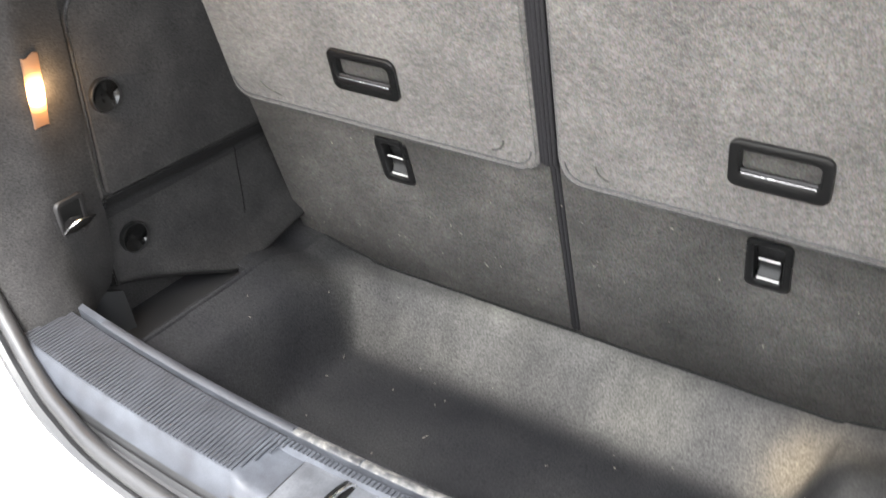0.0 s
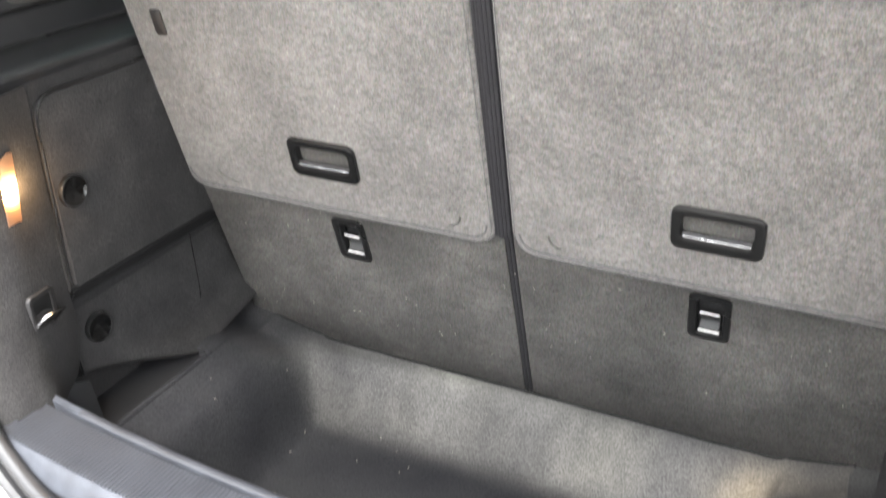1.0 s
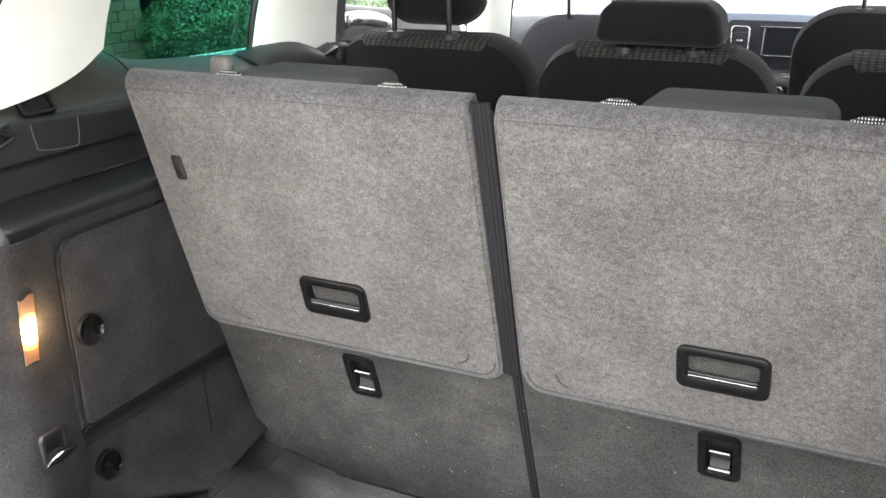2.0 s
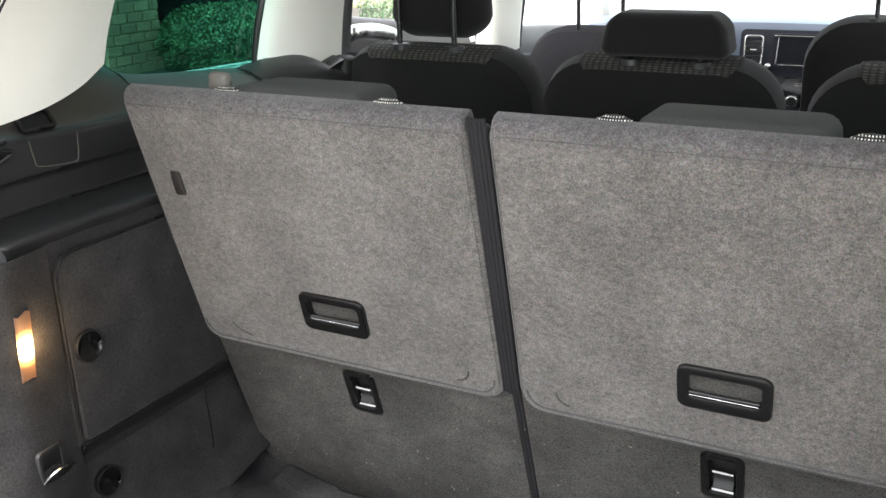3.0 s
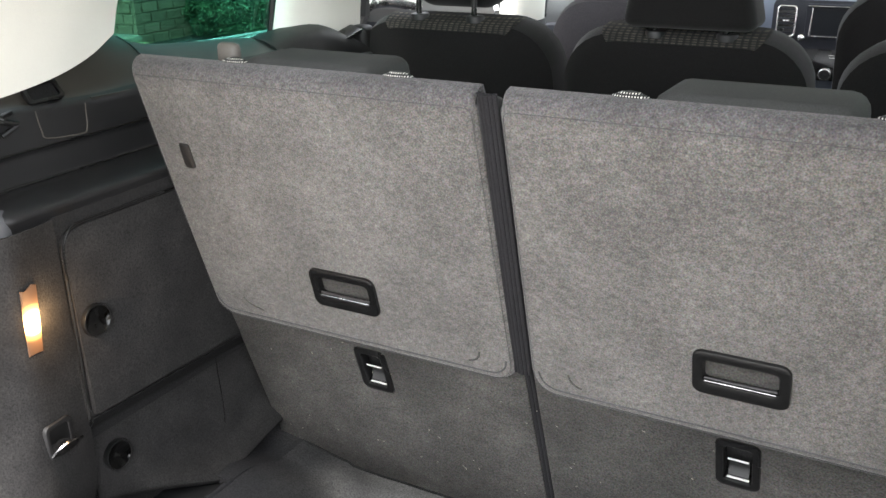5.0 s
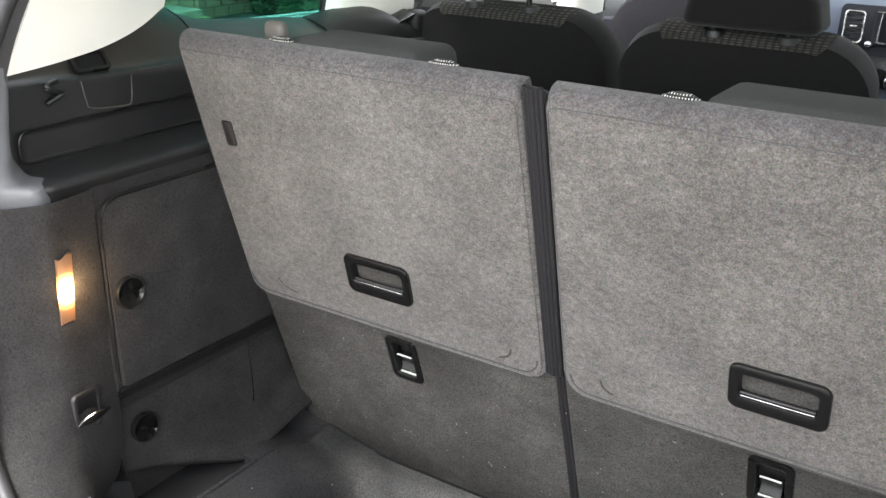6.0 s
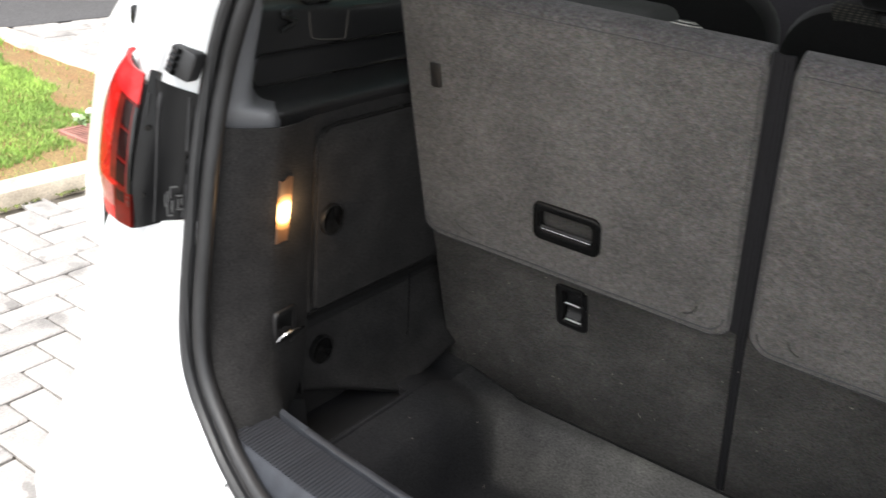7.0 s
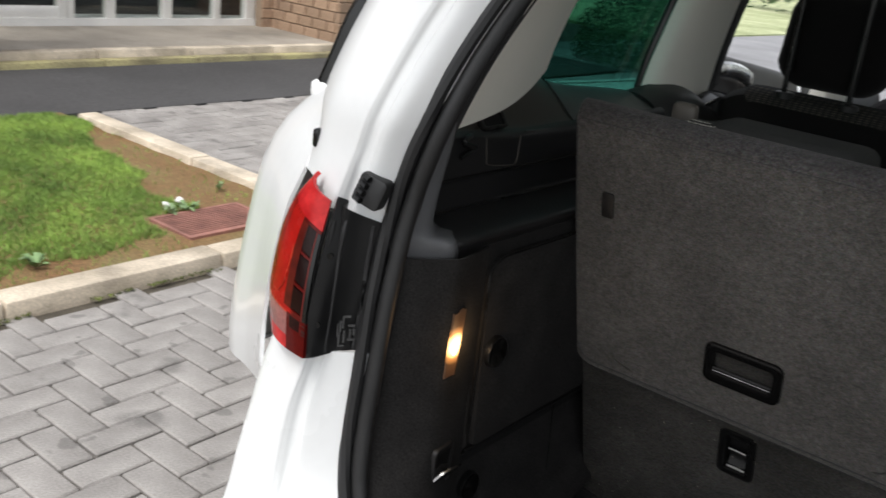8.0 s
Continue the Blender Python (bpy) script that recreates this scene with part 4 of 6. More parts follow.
    part("quarter_window", loft([f([(-0.845, -0.1, 1.17), (-0.85, 0.25, 1.17), (-0.85, 0.68, 1.13)]), f([(-0.80, 0.0, 1.36), (-0.805, 0.3, 1.36), (-0.805, 0.72, 1.36)]), f([(-0.72, 0.1, 1.58), (-0.725, 0.35, 1.58), (-0.725, 0.7, 1.58)])], n=8, m=8, thick=0.004), GREENGLASS, car, "green-tinted quarter window glass")
    # front pillar, middle door pillar, doors
    part("door_pillar_trim", loft([f([(-0.80, 1.64, 0.5), (-0.75, 1.68, 0.5), (-0.735, 1.84, 0.5), (-0.79, 1.90, 0.5)]), f([(-0.79, 1.64, 1.0), (-0.74, 1.68, 1.0), (-0.725, 1.84, 1.0), (-0.78, 1.90, 1.0)]), f([(-0.75, 1.64, 1.3), (-0.71, 1.68, 1.3), (-0.695, 1.82, 1.3), (-0.74, 1.88, 1.3)]), f([(-0.66, 1.60, 1.62), (-0.64, 1.64, 1.62), (-0.63, 1.76, 1.62), (-0.66, 1.82, 1.62)])], n=10, m=12, thick=0.01), CREAM, car, "cream plastic door pillar trim")
    for y0, y1, za, zb in ((0.93, 1.72, 1.235, 1.13), (1.78, 2.75, 1.12, 1.03)):
        cut = lambda z: ((0.80, 0.35), (0.80, 0.75), (0.83, 0.85), (0.835, z - 0.10), (0.842, z - 0.05), (0.86, z - 0.008), (0.90, z))
        rows = [f([(-x, y0, z) for x, z in cut(za)]), f([(-x, y1, z) for x, z in cut(zb)])]
        door = part("door_trim", loft(rows, n=18, thick=0.01), DOORGREY, car, "dark grey door trim panel")
        rows = [f([(-x, y, z) for x, z in ((0.79, 0.40), (0.79, 0.75), (0.81, t - 0.13), (0.815, t - 0.105), (0.83, t - 0.098))]) for y, t in ((y0 + 0.02, za), (y1 - 0.02, zb))]
        part("door_pocket", loft(rows, n=10, thick=0.006), DASH, door, "dark lower door panel")
    part("door_handle", tube(f([(-0.845, 0.97, 1.165), (-0.812, 0.99, 1.185), (-0.80, 1.08, 1.178), (-0.806, 1.19, 1.150), (-0.845, 1.23, 1.125)]), 0.012, 8, n=16, flat=1.6), CHROME, car, "bright metal inner door handle")
    part("pillar_foot", loft([f([(-0.80, 1.63, z), (-0.738 - 0.006 * (z < 0.8), 1.67, z), (-0.718 - 0.006 * (z < 0.8), 1.85, z), (-0.79, 1.91, z)]) for z in (0.5, 0.8, 1.0, 1.045)], n=8, m=6, thick=0.008), PLASTIC, car, "black lower pillar trim")
    part("pillar_seal", tube(f([(-0.77, 1.92, 0.6), (-0.765, 1.92, 1.05), (-0.725, 1.905, 1.32), (-0.645, 1.84, 1.62)]), 0.016, 8, n=12), RUBBER, car)
    part("windscreen_pillar", tube(f([(-0.86, 3.15, 0.98), (-0.78, 2.85, 1.25), (-0.68, 2.5, 1.58)]), 0.04, 8, n=10), CREAM, car)

part("cabin_floor", box((-0.8, 0.32, 0.30), (0.8, 3.2, 0.34)), CARPET, car)
ws = part("windscreen", loft([[(-0.82, 3.2, 0.98), (-0.4, 3.32, 0.98), (0, 3.36, 0.98), (0.4, 3.32, 0.98), (0.82, 3.2, 0.98)], [(-0.68, 2.48, 1.6), (-0.3, 2.52, 1.62), (0, 2.53, 1.63), (0.3, 2.52, 1.62), (0.68, 2.48, 1.6)]], n=12, thick=0.005), CLEARGLASS, car, "curved windscreen glass")
ws.visible_shadow = False
part("bonnet", loft([[(-0.85, 3.15, 0.97), (0, 3.3, 1.0), (0.85, 3.15, 0.97)], [(-0.85, 3.7, 0.9), (0, 3.85, 0.95), (0.85, 3.7, 0.9)], [(-0.75, 4.1, 0.72), (0, 4.25, 0.76), (0.75, 4.1, 0.72)]], n=12, m=10, thick=0.01), PAINT, car)

def weave_mat(name, size, high, gap, light):
    """Light dashes woven into black cloth."""
    m = bpy.data.materials.new(name)
    m.use_nodes = True
    n, l = m.node_tree.nodes, m.node_tree.links
    b = n["Principled BSDF"]
    co, br = n.new("ShaderNodeTexCoord"), n.new("ShaderNodeTexBrick")
    sep, com = n.new("ShaderNodeSeparateXYZ"), n.new("ShaderNodeCombineXYZ")
    l.new(co.outputs["Object"], sep.inputs[0])
    l.new(sep.outputs["X"], com.inputs["X"])
    l.new(sep.outputs["Z"], com.inputs["Y"])
    br.offset = 0.0
    br.inputs["Scale"].default_value = 1.0
    br.inputs["Brick Width"].default_value, br.inputs["Row Height"].default_value = size, high
    br.inputs["Mortar Size"].default_value, br.inputs["Mortar Smooth"].default_value = gap, 0.3
    br.inputs["Color1"].default_value, br.inputs["Color2"].default_value = (*light, 1), tuple(v * 0.4 for v in light) + (1,)
    br.inputs["Mortar"].default_value = (0.010, 0.010, 0.010, 1)
    l.new(com.outputs[0], br.inputs["Vector"])
    dv, fr, gt, mul = n.new("ShaderNodeMath"), n.new("ShaderNodeMath"), n.new("ShaderNodeMapRange"), n.new("ShaderNodeVectorMath")
    dv.operation, fr.operation, mul.operation = "DIVIDE", "FRACT", "SCALE"
    dv.inputs[1].default_value = size
    l.new(sep.outputs["X"], dv.inputs[0])
    l.new(dv.outputs[0], fr.inputs[0])
    gt.inputs["From Min"].default_value, gt.inputs["From Max"].default_value = 0.25, 0.4
    gt.inputs["To Min"].default_value, gt.inputs["To Max"].default_value = 0.25, 1.0
    l.new(fr.outputs[0], gt.inputs["Value"])
    l.new(br.outputs["Color"], mul.inputs[0])
    l.new(gt.outputs["Result"], mul.inputs["Scale"])
    l.new(mul.outputs[0], b.inputs["Base Color"])
    b.inputs["Roughness"].default_value = 0.9
    return m


CHECK = weave_mat("woven_check_band", 0.0138, 0.0042, 0.0015, (0.080, 0.068, 0.052))
STRIPE = weave_mat("woven_bolster_stripe", 0.0036, 0.0036, 0.0012, (0.75, 0.72, 0.66))


# ---- third-row seats ----
UP = 0.27   # lean of the upper board
LOW = 0.345  # lean of the lower flap


def up_at(x, z, d=0.0):
    return facing((x, 0.105 - UP * (z - 0.866), z), (0, -1, -UP)) @ Matrix.Translation((0, 0, d))


def low_at(x, z, d=0.0):
    return facing((x, 0.162 - LOW * (z - 0.72), z), (0, -1, -LOW)) @ Matrix.Translation((0, 0, d))


def shift(pts, dx, dy):
    return [(x + dx, y + dy) for x, y in pts]


def board_outline(w, h, rt, rb, n=6):
    pts = []
    for cx, cy, r, a0 in ((w / 2, h / 2, rt, 0), (-w / 2, h / 2, rt, 90), (-w / 2, -h / 2, rb, 180), (w / 2, -h / 2, rb, 270)):
        ox, oy = cx - math.copysign(r, cx), cy - math.copysign(r, cy)
        for i in range(n + 1):
            a = radians(a0 + 90 * i / n)
            pts.append((ox + r * math.cos(a), oy + r * math.sin(a)))
    return pts


def third_seat(s):
    cx, w = (-0.3225, 0.605) if s < 0 else (0.3115, 0.611)
    seat = thing("third_row_seat", (cx, 0.3, 0.34), "upright third-row seat with a grey felt back board", "car seat", "third-row seats")
    ku = math.sqrt(1 + UP * UP)
    zc, h = (0.965, 0.476 * ku) if s < 0 else (0.963, 0.480 * ku)
    top_z = zc + h / (2 * ku)
    zc, h = zc - 0.008, h - 0.016 * ku
    m = up_at(cx, zc)
    hx, hz = s * 0.3145 - cx, (0.838 - zc) * ku
    hole = shift(rounded(0.112, 0.056, 0.012, 6), hx, hz)
    board = part("back_board", ring(board_outline(w, h, 0.012, 0.04), hole, m, -0.03, 0.0, 0.011, 4), FELT, seat, "grey heather felt back board with rounded lower corners")
    mt = up_at(cx, top_z)
    rows = []
    for u in (-1.0, -0.997, -0.99, -0.98, -0.5, 0.0, 0.5, 0.98, 0.99, 0.997, 1.0):
        drop = 0.004 * max(0, (abs(u) - 0.98) / 0.02) ** 2.5
        rows.append([mt @ Vector((u * (w - 0.005) / 2, max(y - drop, -0.036), d - 0.006 * max(0, (abs(u) - 0.98) / 0.02) ** 2)) for y, d in ((-0.038, -0.006), (-0.036, 0.0006), (-0.028, 0.0006), (-0.018, -0.0008), (-0.010, -0.0042), (-0.004, -0.0095), (0.0, -0.018), (0.0, -0.030), (-0.02, -0.034))])
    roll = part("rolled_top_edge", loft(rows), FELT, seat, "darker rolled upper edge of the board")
    edge_tone = roll.data.attributes.new("tone", "FLOAT", "POINT")
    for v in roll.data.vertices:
        edge_tone.data[v.index].value = (0.0, 0.0, 0.25, 0.6, 0.85, 1.0, 1.0, 1.0, 1.0)[v.index % 9]
    # dark turned-over rim along the outer side and foot of the board
    part("board_rim", ring(board_outline(w + 0.006, h + 0.004, 0.014, 0.043), board_outline(w - 0.03, h - 0.03, 0.012, 0.035), m, -0.034, -0.008, 0.004), FELT_EDGE, seat)
    seam = [m @ Vector((x, y, 0.0003)) for x, y in board_outline(w - 0.028, h - 0.03, 0.01, 0.03) if y < -h / 2 + 0.06]
    hem = board_outline(w - 0.012, h - 0.009, 0.011, 0.037)
    part("hem_seam", tube([m @ Vector((x, y, 0.0002)) for x, y in hem + hem[:1]], 0.0005, 6), FELT_EDGE, seat)
    if s < 0:
        for ob in seat.children:
            for v in ob.data.vertices:
                if v.co.x < -0.55:
                    v.co.x -= 0.010 * (v.co.z - 0.75) / 0.45
                elif v.co.x > -0.1:
                    v.co.x -= 0.007 * (v.co.z - 0.75) / 0.45
    part("seam", tube(sorted(seam, key=lambda p: p.x), 0.0014, 6), FELT_EDGE, seat)
    arc = [m @ Vector((-s * (0.222 + 0.022 * math.cos(a)), -h / 2 + 0.052 - 0.022 * math.sin(a), 0.0004)) for a in (0.0, 0.4, 0.8, 1.2, 1.5)]
    part("stitched_mark", tube(arc, 0.0017, 6), LOWFELT, seat)
    if s < 0:
        arc2 = [m @ Vector((-0.225 + 0.04 * i / 4, -h / 2 + 0.05 - 0.02 * (i / 4) ** 0.5, 0.0004)) for i in range(5)]
        part("stitched_mark", tube(arc2, 0.0016, 6), LOWFELT, seat)
    # grip recess
    mh = m @ Matrix.Translation((hx, hz, 0))
    grip = part("grip_frame", ring(rounded(0.127, 0.075, 0.014, 6), shift(rounded(0.098, 0.038, 0.008, 6), 0, 0.003), mh, -0.02, 0.005, 0.003), GLOSSBLACK, seat, "black plastic grip frame")
    part("grip_pocket", slab(rounded(0.11, 0.05, 0.006, 4), mh, -0.028, -0.009), LOWFELT, grip)
    part("grip_bar", tube([mh @ Vector((-0.047, -0.010, 0.0015)), mh @ Vector((0, -0.010, 0.002)), mh @ Vector((0.047, -0.010, 0.0015))], 0.0023, 8, n=6), PLASTIC, grip)
    # thin bright thread set in for the highlight along the bar
    part("grip_edge", tube([mh @ Vector((-0.046, -0.013, 0.0045)), mh @ Vector((0.046, -0.013, 0.0045))], 0.0007, 6), DARKCHROME, grip)
    # cushion body behind the board
    part("cushion", box((cx - 0.27, 0.045, 0.40), (cx + 0.27, 0.17, 1.17), 0.03, Matrix.Translation((0, 0.105, 0)) @ Matrix(((1, 0, 0, 0), (0, 1, -0.29, 0.29 * 0.9), (0, 0, 1, 0), (0, 0, 0, 1))), seg=3), SEATFAB, seat)
    # lower flap with the latch
    kl = math.sqrt(1 + LOW * LOW)
    z0, z1 = 0.355, 0.755
    fx, fw = (-0.314, 0.600) if s < 0 else (0.3055, 0.609)
    lm = low_at(fx, (z0 + z1) / 2)
    lh = (z1 - z0) * kl
    lx, lz = s * 0.311 - fx, (0.664 - (z0 + z1) / 2) * kl
    latch_hole = shift(rounded(0.05, 0.086, 0.01, 6), lx, lz)
    part("lower_flap", ring(board_outline(fw, lh, 0.005, 0.012), latch_hole, lm, -0.02, 0.0, 0.003), LOWFELT, seat, "dark felt lower flap")
    ml = lm @ Matrix.Translation((lx, lz, 0))
    latch = part("latch", ring(rounded(0.064, 0.100, 0.012, 6), rounded(0.040, 0.074, 0.006, 6), ml, -0.015, 0.004, 0.003), GLOSSBLACK, seat, "black plastic latch with bright bars")
    part("latch_pocket", slab(rounded(0.05, 0.085, 0.006, 4), ml, -0.03, -0.022), SHADEFELT, latch)
    part("latch_bar", box((-0.015, 0.0060, -0.003), (0.015, 0.0073, 0.0003), 0.0005, ml), BARMETAL, latch)
    part("latch_bar", box((-0.016, -0.0341, -0.003), (0.016, -0.0327, 0.0006), 0.0005, ml), BARMETAL, latch)
    part("latch_tongue", loft([[ml @ Vector((x, y, z)) for x in (-0.0145, -0.005, 0.005, 0.0145)] for y, z in ((-0.031, -0.004), (-0.018, -0.013), (-0.004, -0.010), (0.004, -0.006))], n=8, m=8, thick=0.002), TONGUE, latch, "grey metal latch tongue")
    # head restraint and bolster ends that show over the board
    part("headrest", box((cx - 0.128, 0.06, 1.14), (cx + 0.108, 0.19, 1.214), 0.024, seg=4), HEADGREY, seat, "lowered grey cloth headrest")
    for dx in ((-0.118, 0.166) if s < 0 else (-0.145, 0.147)):
        arch = [(cx + dx + 0.025 * math.cos(a), 0.047, 1.193 + 0.016 * math.sin(a)) for a in [math.pi * i / 8 for i in range(9)]]
        part("bolster", tube(arch, 0.0085, 10), STRIPE, seat, "woven light and dark bolster edge")
    return seat


seats = [third_seat(-1), third_seat(1)]
left = seats[0]
mc = up_at(-0.567, 1.0495)
part("cover_cap", slab(rounded(0.021, 0.044, 0.004, 4), mc, -0.002, 0.003, 0.0015), PLASTIC, left, "small black plastic cap")
part("release_tab", box((-0.505, 0.075, 1.19), (-0.464, 0.095, 1.231), 0.011, seg=3), TABGREY, left, "grey-brown release tab")

folds = thing("gap_cover", (0, 0.28, 0.36), "pleated dark fabric strip closing the gap between the seats", "gap cover")
for x, d, r in ((-0.0215, -0.007, 0.0034), (-0.0155, -0.005, 0.0034), (-0.0098, -0.003, 0.0034), (-0.0042, -0.004, 0.0032), (0.0012, -0.006, 0.0034)):
    part("pleat", tube([up_at(x, z, d) @ Vector((0, 0, 0)) for z in (0.750, 0.85, 0.97, 1.09, 1.190, 1.202)], r, 8, n=12), SEAMFOLD, folds)
for x, d in ((-0.0165, -0.005), (-0.0095, -0.003), (-0.003, -0.004)):
    part("pleat", tube([low_at(x, z, d) @ Vector((0, 0, 0)) for z in (0.365, 0.5, 0.65, 0.75)], 0.0036, 8, n=8), SEAMFOLD, folds)


# ---- second-row and front seats ----
def seat_back(name, cx, y, w, z0, z1, label, group, cloth, band=True, lean=0.18, shoulder=0.11):
    seat = thing(name, (cx, y, z0), label, "car seat", group)
    h = z1 - z0
    m = facing((cx, y, (z0 + z1) / 2), (0, -1, -lean))
    k = math.sqrt(1 + lean * lean)
    rows = []
    for d, inset in ((-0.13, 0.03), (-0.11, 0.008), (-0.06, 0.0), (-0.02, 0.006), (0.0, 0.03)):
        rows.append([m @ Vector((x, yy, d)) for x, yy in board_outline(w - 2 * inset, h * k - 2 * inset, shoulder, 0.03, 8)])
    bm = loft(rows, closed=True)
    bm.faces.new([v for v in bm.verts][-len(rows[0]):])
    bm.faces.new(list(reversed([v for v in bm.verts][:len(rows[0])])))
    bmesh.ops.recalc_face_normals(bm, faces=bm.faces)
    part("backrest", bm, cloth, seat)
    if band:
        pts = []
        for d, inset in ((-0.008, 0.018), (-0.019, 0.0060), (-0.038, 0.0005), (-0.06, -0.0012), (-0.09, 0.001)):
            o = board_outline(w - 2 * inset + 0.002, h * k - 2 * inset + 0.002, shoulder, 0.03, 8)
            pts.append([m @ Vector((x, yy, d + 0.0015)) for x, yy in o[7:11]])
        part("woven_band", loft(pts), CHECK, seat, "woven check band along the top")
    return seat, m, h * k


def headrest(seat, cx, y, z0, z1, w, cloth, post_z, dy=0.0, rnd=0.04, reach=0.06, low=False):
    bm = box((cx - w / 2, y + dy, z0), (cx + w / 2, y + dy + 0.11, z1), rnd, seg=5)
    for v in bm.verts:
        t = (v.co.z - z0) / (z1 - z0)
        v.co.x = cx + (v.co.x - cx) * (1 - 0.16 * max(t - 0.3, 0) ** 2 * 2 - (0.0 if low else 1.3) * max(0.35 - t, 0) ** 2)
        v.co.z -= (1.5 if low else 0.5) * (v.co.x - cx) ** 2 * max(t, 0)
    part("headrest", bm, cloth, seat)
    for dx in (-0.07, 0.07):
        p = part("headrest_post", tube([(cx + dx, y + 0.045, post_z - 0.03), (cx + dx - 0.003, y + 0.045, (post_z + z0) / 2), (cx + dx - 0.008, y + 0.047, z0 + reach)], 0.0065, 10), GLOSSBLACK, seat, "black steel headrest post")
        part("post_collar", disc(Matrix.Translation((cx + dx, y + 0.045, post_z)), 0.021, -0.006, 0.008, 16, 0.003), PLASTIC, p)


for cx, w, up in ((-0.515, 0.505, True), (0.005, 0.505, False), (0.535, 0.48, False)):
    seat, m, h = seat_back("second_row_seat", cx, 0.86, w, 0.55, 1.166, "black cloth second-row seat with a woven band", "second-row seats", SEATFAB)
    if up:
        headrest(seat, cx - 0.009, 0.80, 1.191, 1.41, 0.25, SEATFAB, 1.174, 0.062, 0.052, 0.24)
        part("belt_guide", box((cx - 0.262, 0.80, 1.06), (cx - 0.205, 0.86, 1.150), 0.018, seg=4), PLASTIC, seat)
    elif cx < 0.3:
        headrest(seat, cx + 0.019, 0.79, 1.181, 1.280, 0.258, SEATFAB, 1.166, 0.0, 0.024, 0.06, True)
for cx in (-0.42, 0.42):
    seat, m, h = seat_back("front_seat", cx, 1.78, 0.50, 0.5, 1.17 if cx > 0 else 1.118, "dark cloth front seat", "front seats", SEATFAB if cx > 0 else SEATGREY, band=False, shoulder=0.14)
    headrest(seat, cx, 1.72, 1.26, 1.42, 0.25, SEATGREY, 1.17 if cx > 0 else 1.10)

# ---- dashboard ----
dash = thing("dashboard", (0, 2.8, 0.5), "slate-grey dashboard with a central screen", "dashboard")
part("dash_top", loft([[(x, y, z + 0.012 * math.cos(x * 3)) for x in (-0.8, -0.5, -0.2, 0.0, 0.2, 0.5, 0.8)] for y, z in ((2.80, 0.45), (2.78, 0.80), (2.77, 0.86), (2.76, 0.88), (2.755, 1.02), (2.76, 1.045), (2.80, 1.06), (3.0, 1.06), (3.3, 1.02))], n=24, thick=0.01), DASHBLUE, dash)
md = facing((0.02, 2.745, 0.945), (0, -1, 0.1))
part("centre_panel", slab(rounded(0.40, 0.175, 0.02, 5), md, -0.02, 0.004, 0.004), DASH, dash)
scr = part("screen_frame", ring(rounded(0.20, 0.125, 0.008, 4), rounded(0.155, 0.098, 0.004, 4), md @ Matrix.Translation((0.02, 0.012, 0)), 0.0, 0.012, 0.003), DASH, dash)
part("screen", slab(rounded(0.156, 0.099, 0.003, 3), md @ Matrix.Translation((0.02, 0.012, 0)), 0.004, 0.007), SCREEN, scr, "dark touch screen")
part("screen_edge", tube([md @ Vector((-0.075, 0.066, 0.012)), md @ Vector((0.12, 0.066, 0.012))], 0.002, 6), CHROME, scr)
part("screen_edge", tube([md @ Vector((-0.055, -0.042, 0.012)), md @ Vector((0.10, -0.042, 0.012))], 0.0018, 6), CHROME, scr)
part("screen_edge", tube([md @ Vector((-0.062, -0.042, 0.012)), md @ Vector((-0.058, 0.06, 0.012))], 0.0018, 6), CHROME, scr)
part("dial", disc(md @ Matrix.Translation((-0.088, -0.05, 0)), 0.013, 0.0, 0.016, 18, 0.003), CHROME, dash)
mv = md @ Matrix.Translation((-0.148, 0.008, 0))
vent = part("air_vent", ring(rounded(0.074, 0.118, 0.016, 5), rounded(0.058, 0.102, 0.011, 5), mv, 0.0, 0.012, 0.003), CHROME, dash, "air vent in a bright frame")
part("vent_pocket", slab(rounded(0.06, 0.104, 0.01, 4), mv, 0.002, 0.005), GLOSSBLACK, vent)
for i in range(6):
    part("slat", box((-0.028, -0.044 + i * 0.017, 0.004), (0.028, -0.038 + i * 0.017, 0.010), 0.001, mv), DASH, vent)
part("vent_slider", box((-0.012, -0.001, 0.006), (0.012, 0.005, 0.014), 0.001, mv), CHROME, vent)
mr = facing((0.02, 2.75, 0.80), (0, -1, 0.1))
part("lower_panel", slab(rounded(0.34, 0.12, 0.01, 4), mr, -0.02, 0.006, 0.003), GLOSSBLACK, dash)
part("slot", ring(rounded(0.062, 0.012, 0.003, 3), rounded(0.056, 0.007, 0.002, 3), mr @ Matrix.Translation((0.045, 0.03, 0)), 0.004, 0.009, 0.001), CHROME, dash)
knob = part("climate_dial", disc(mr @ Matrix.Translation((0.01, -0.035, 0)), 0.024, 0.0, 0.022, 24, 0.004), CHROME, dash)
part("dial_face", disc(mr @ Matrix.Translation((0.01, -0.035, 0)), 0.018, 0.02, 0.024, 24), GLOSSBLACK, knob)

# ---- load space fittings ----
lamp = thing("load_lamp", (-0.63, -0.222, 0.81), "lit warm boot lamp set in the black side trim", "lamp")
mp = facing((-0.6220, -0.238, 0.860), (1, -0.06, 0.0))
body = part("lens", slab([(-0.010, 0.058), (-0.003, 0.055), (0.004, 0.059), (0.009, 0.062), (0.016, 0.060), (0.011, 0.0), (0.008, -0.044), (-0.004, -0.041), (-0.015, -0.045), (-0.013, 0.0)], mp, -0.004, 0.004, 0.0015), LAMPEDGE, lamp, "amber-lit lamp lens")
part("glow", slab([(0.0055 * math.cos(6.28318 * i / 12), 0.013 * math.sin(6.28318 * i / 12)) for i in range(12)], mp @ Matrix.Translation((-0.001, 0.004, 0)), 0.003, 0.0055, 0.001), LAMPGLOW, lamp, "bright glowing bulb area")
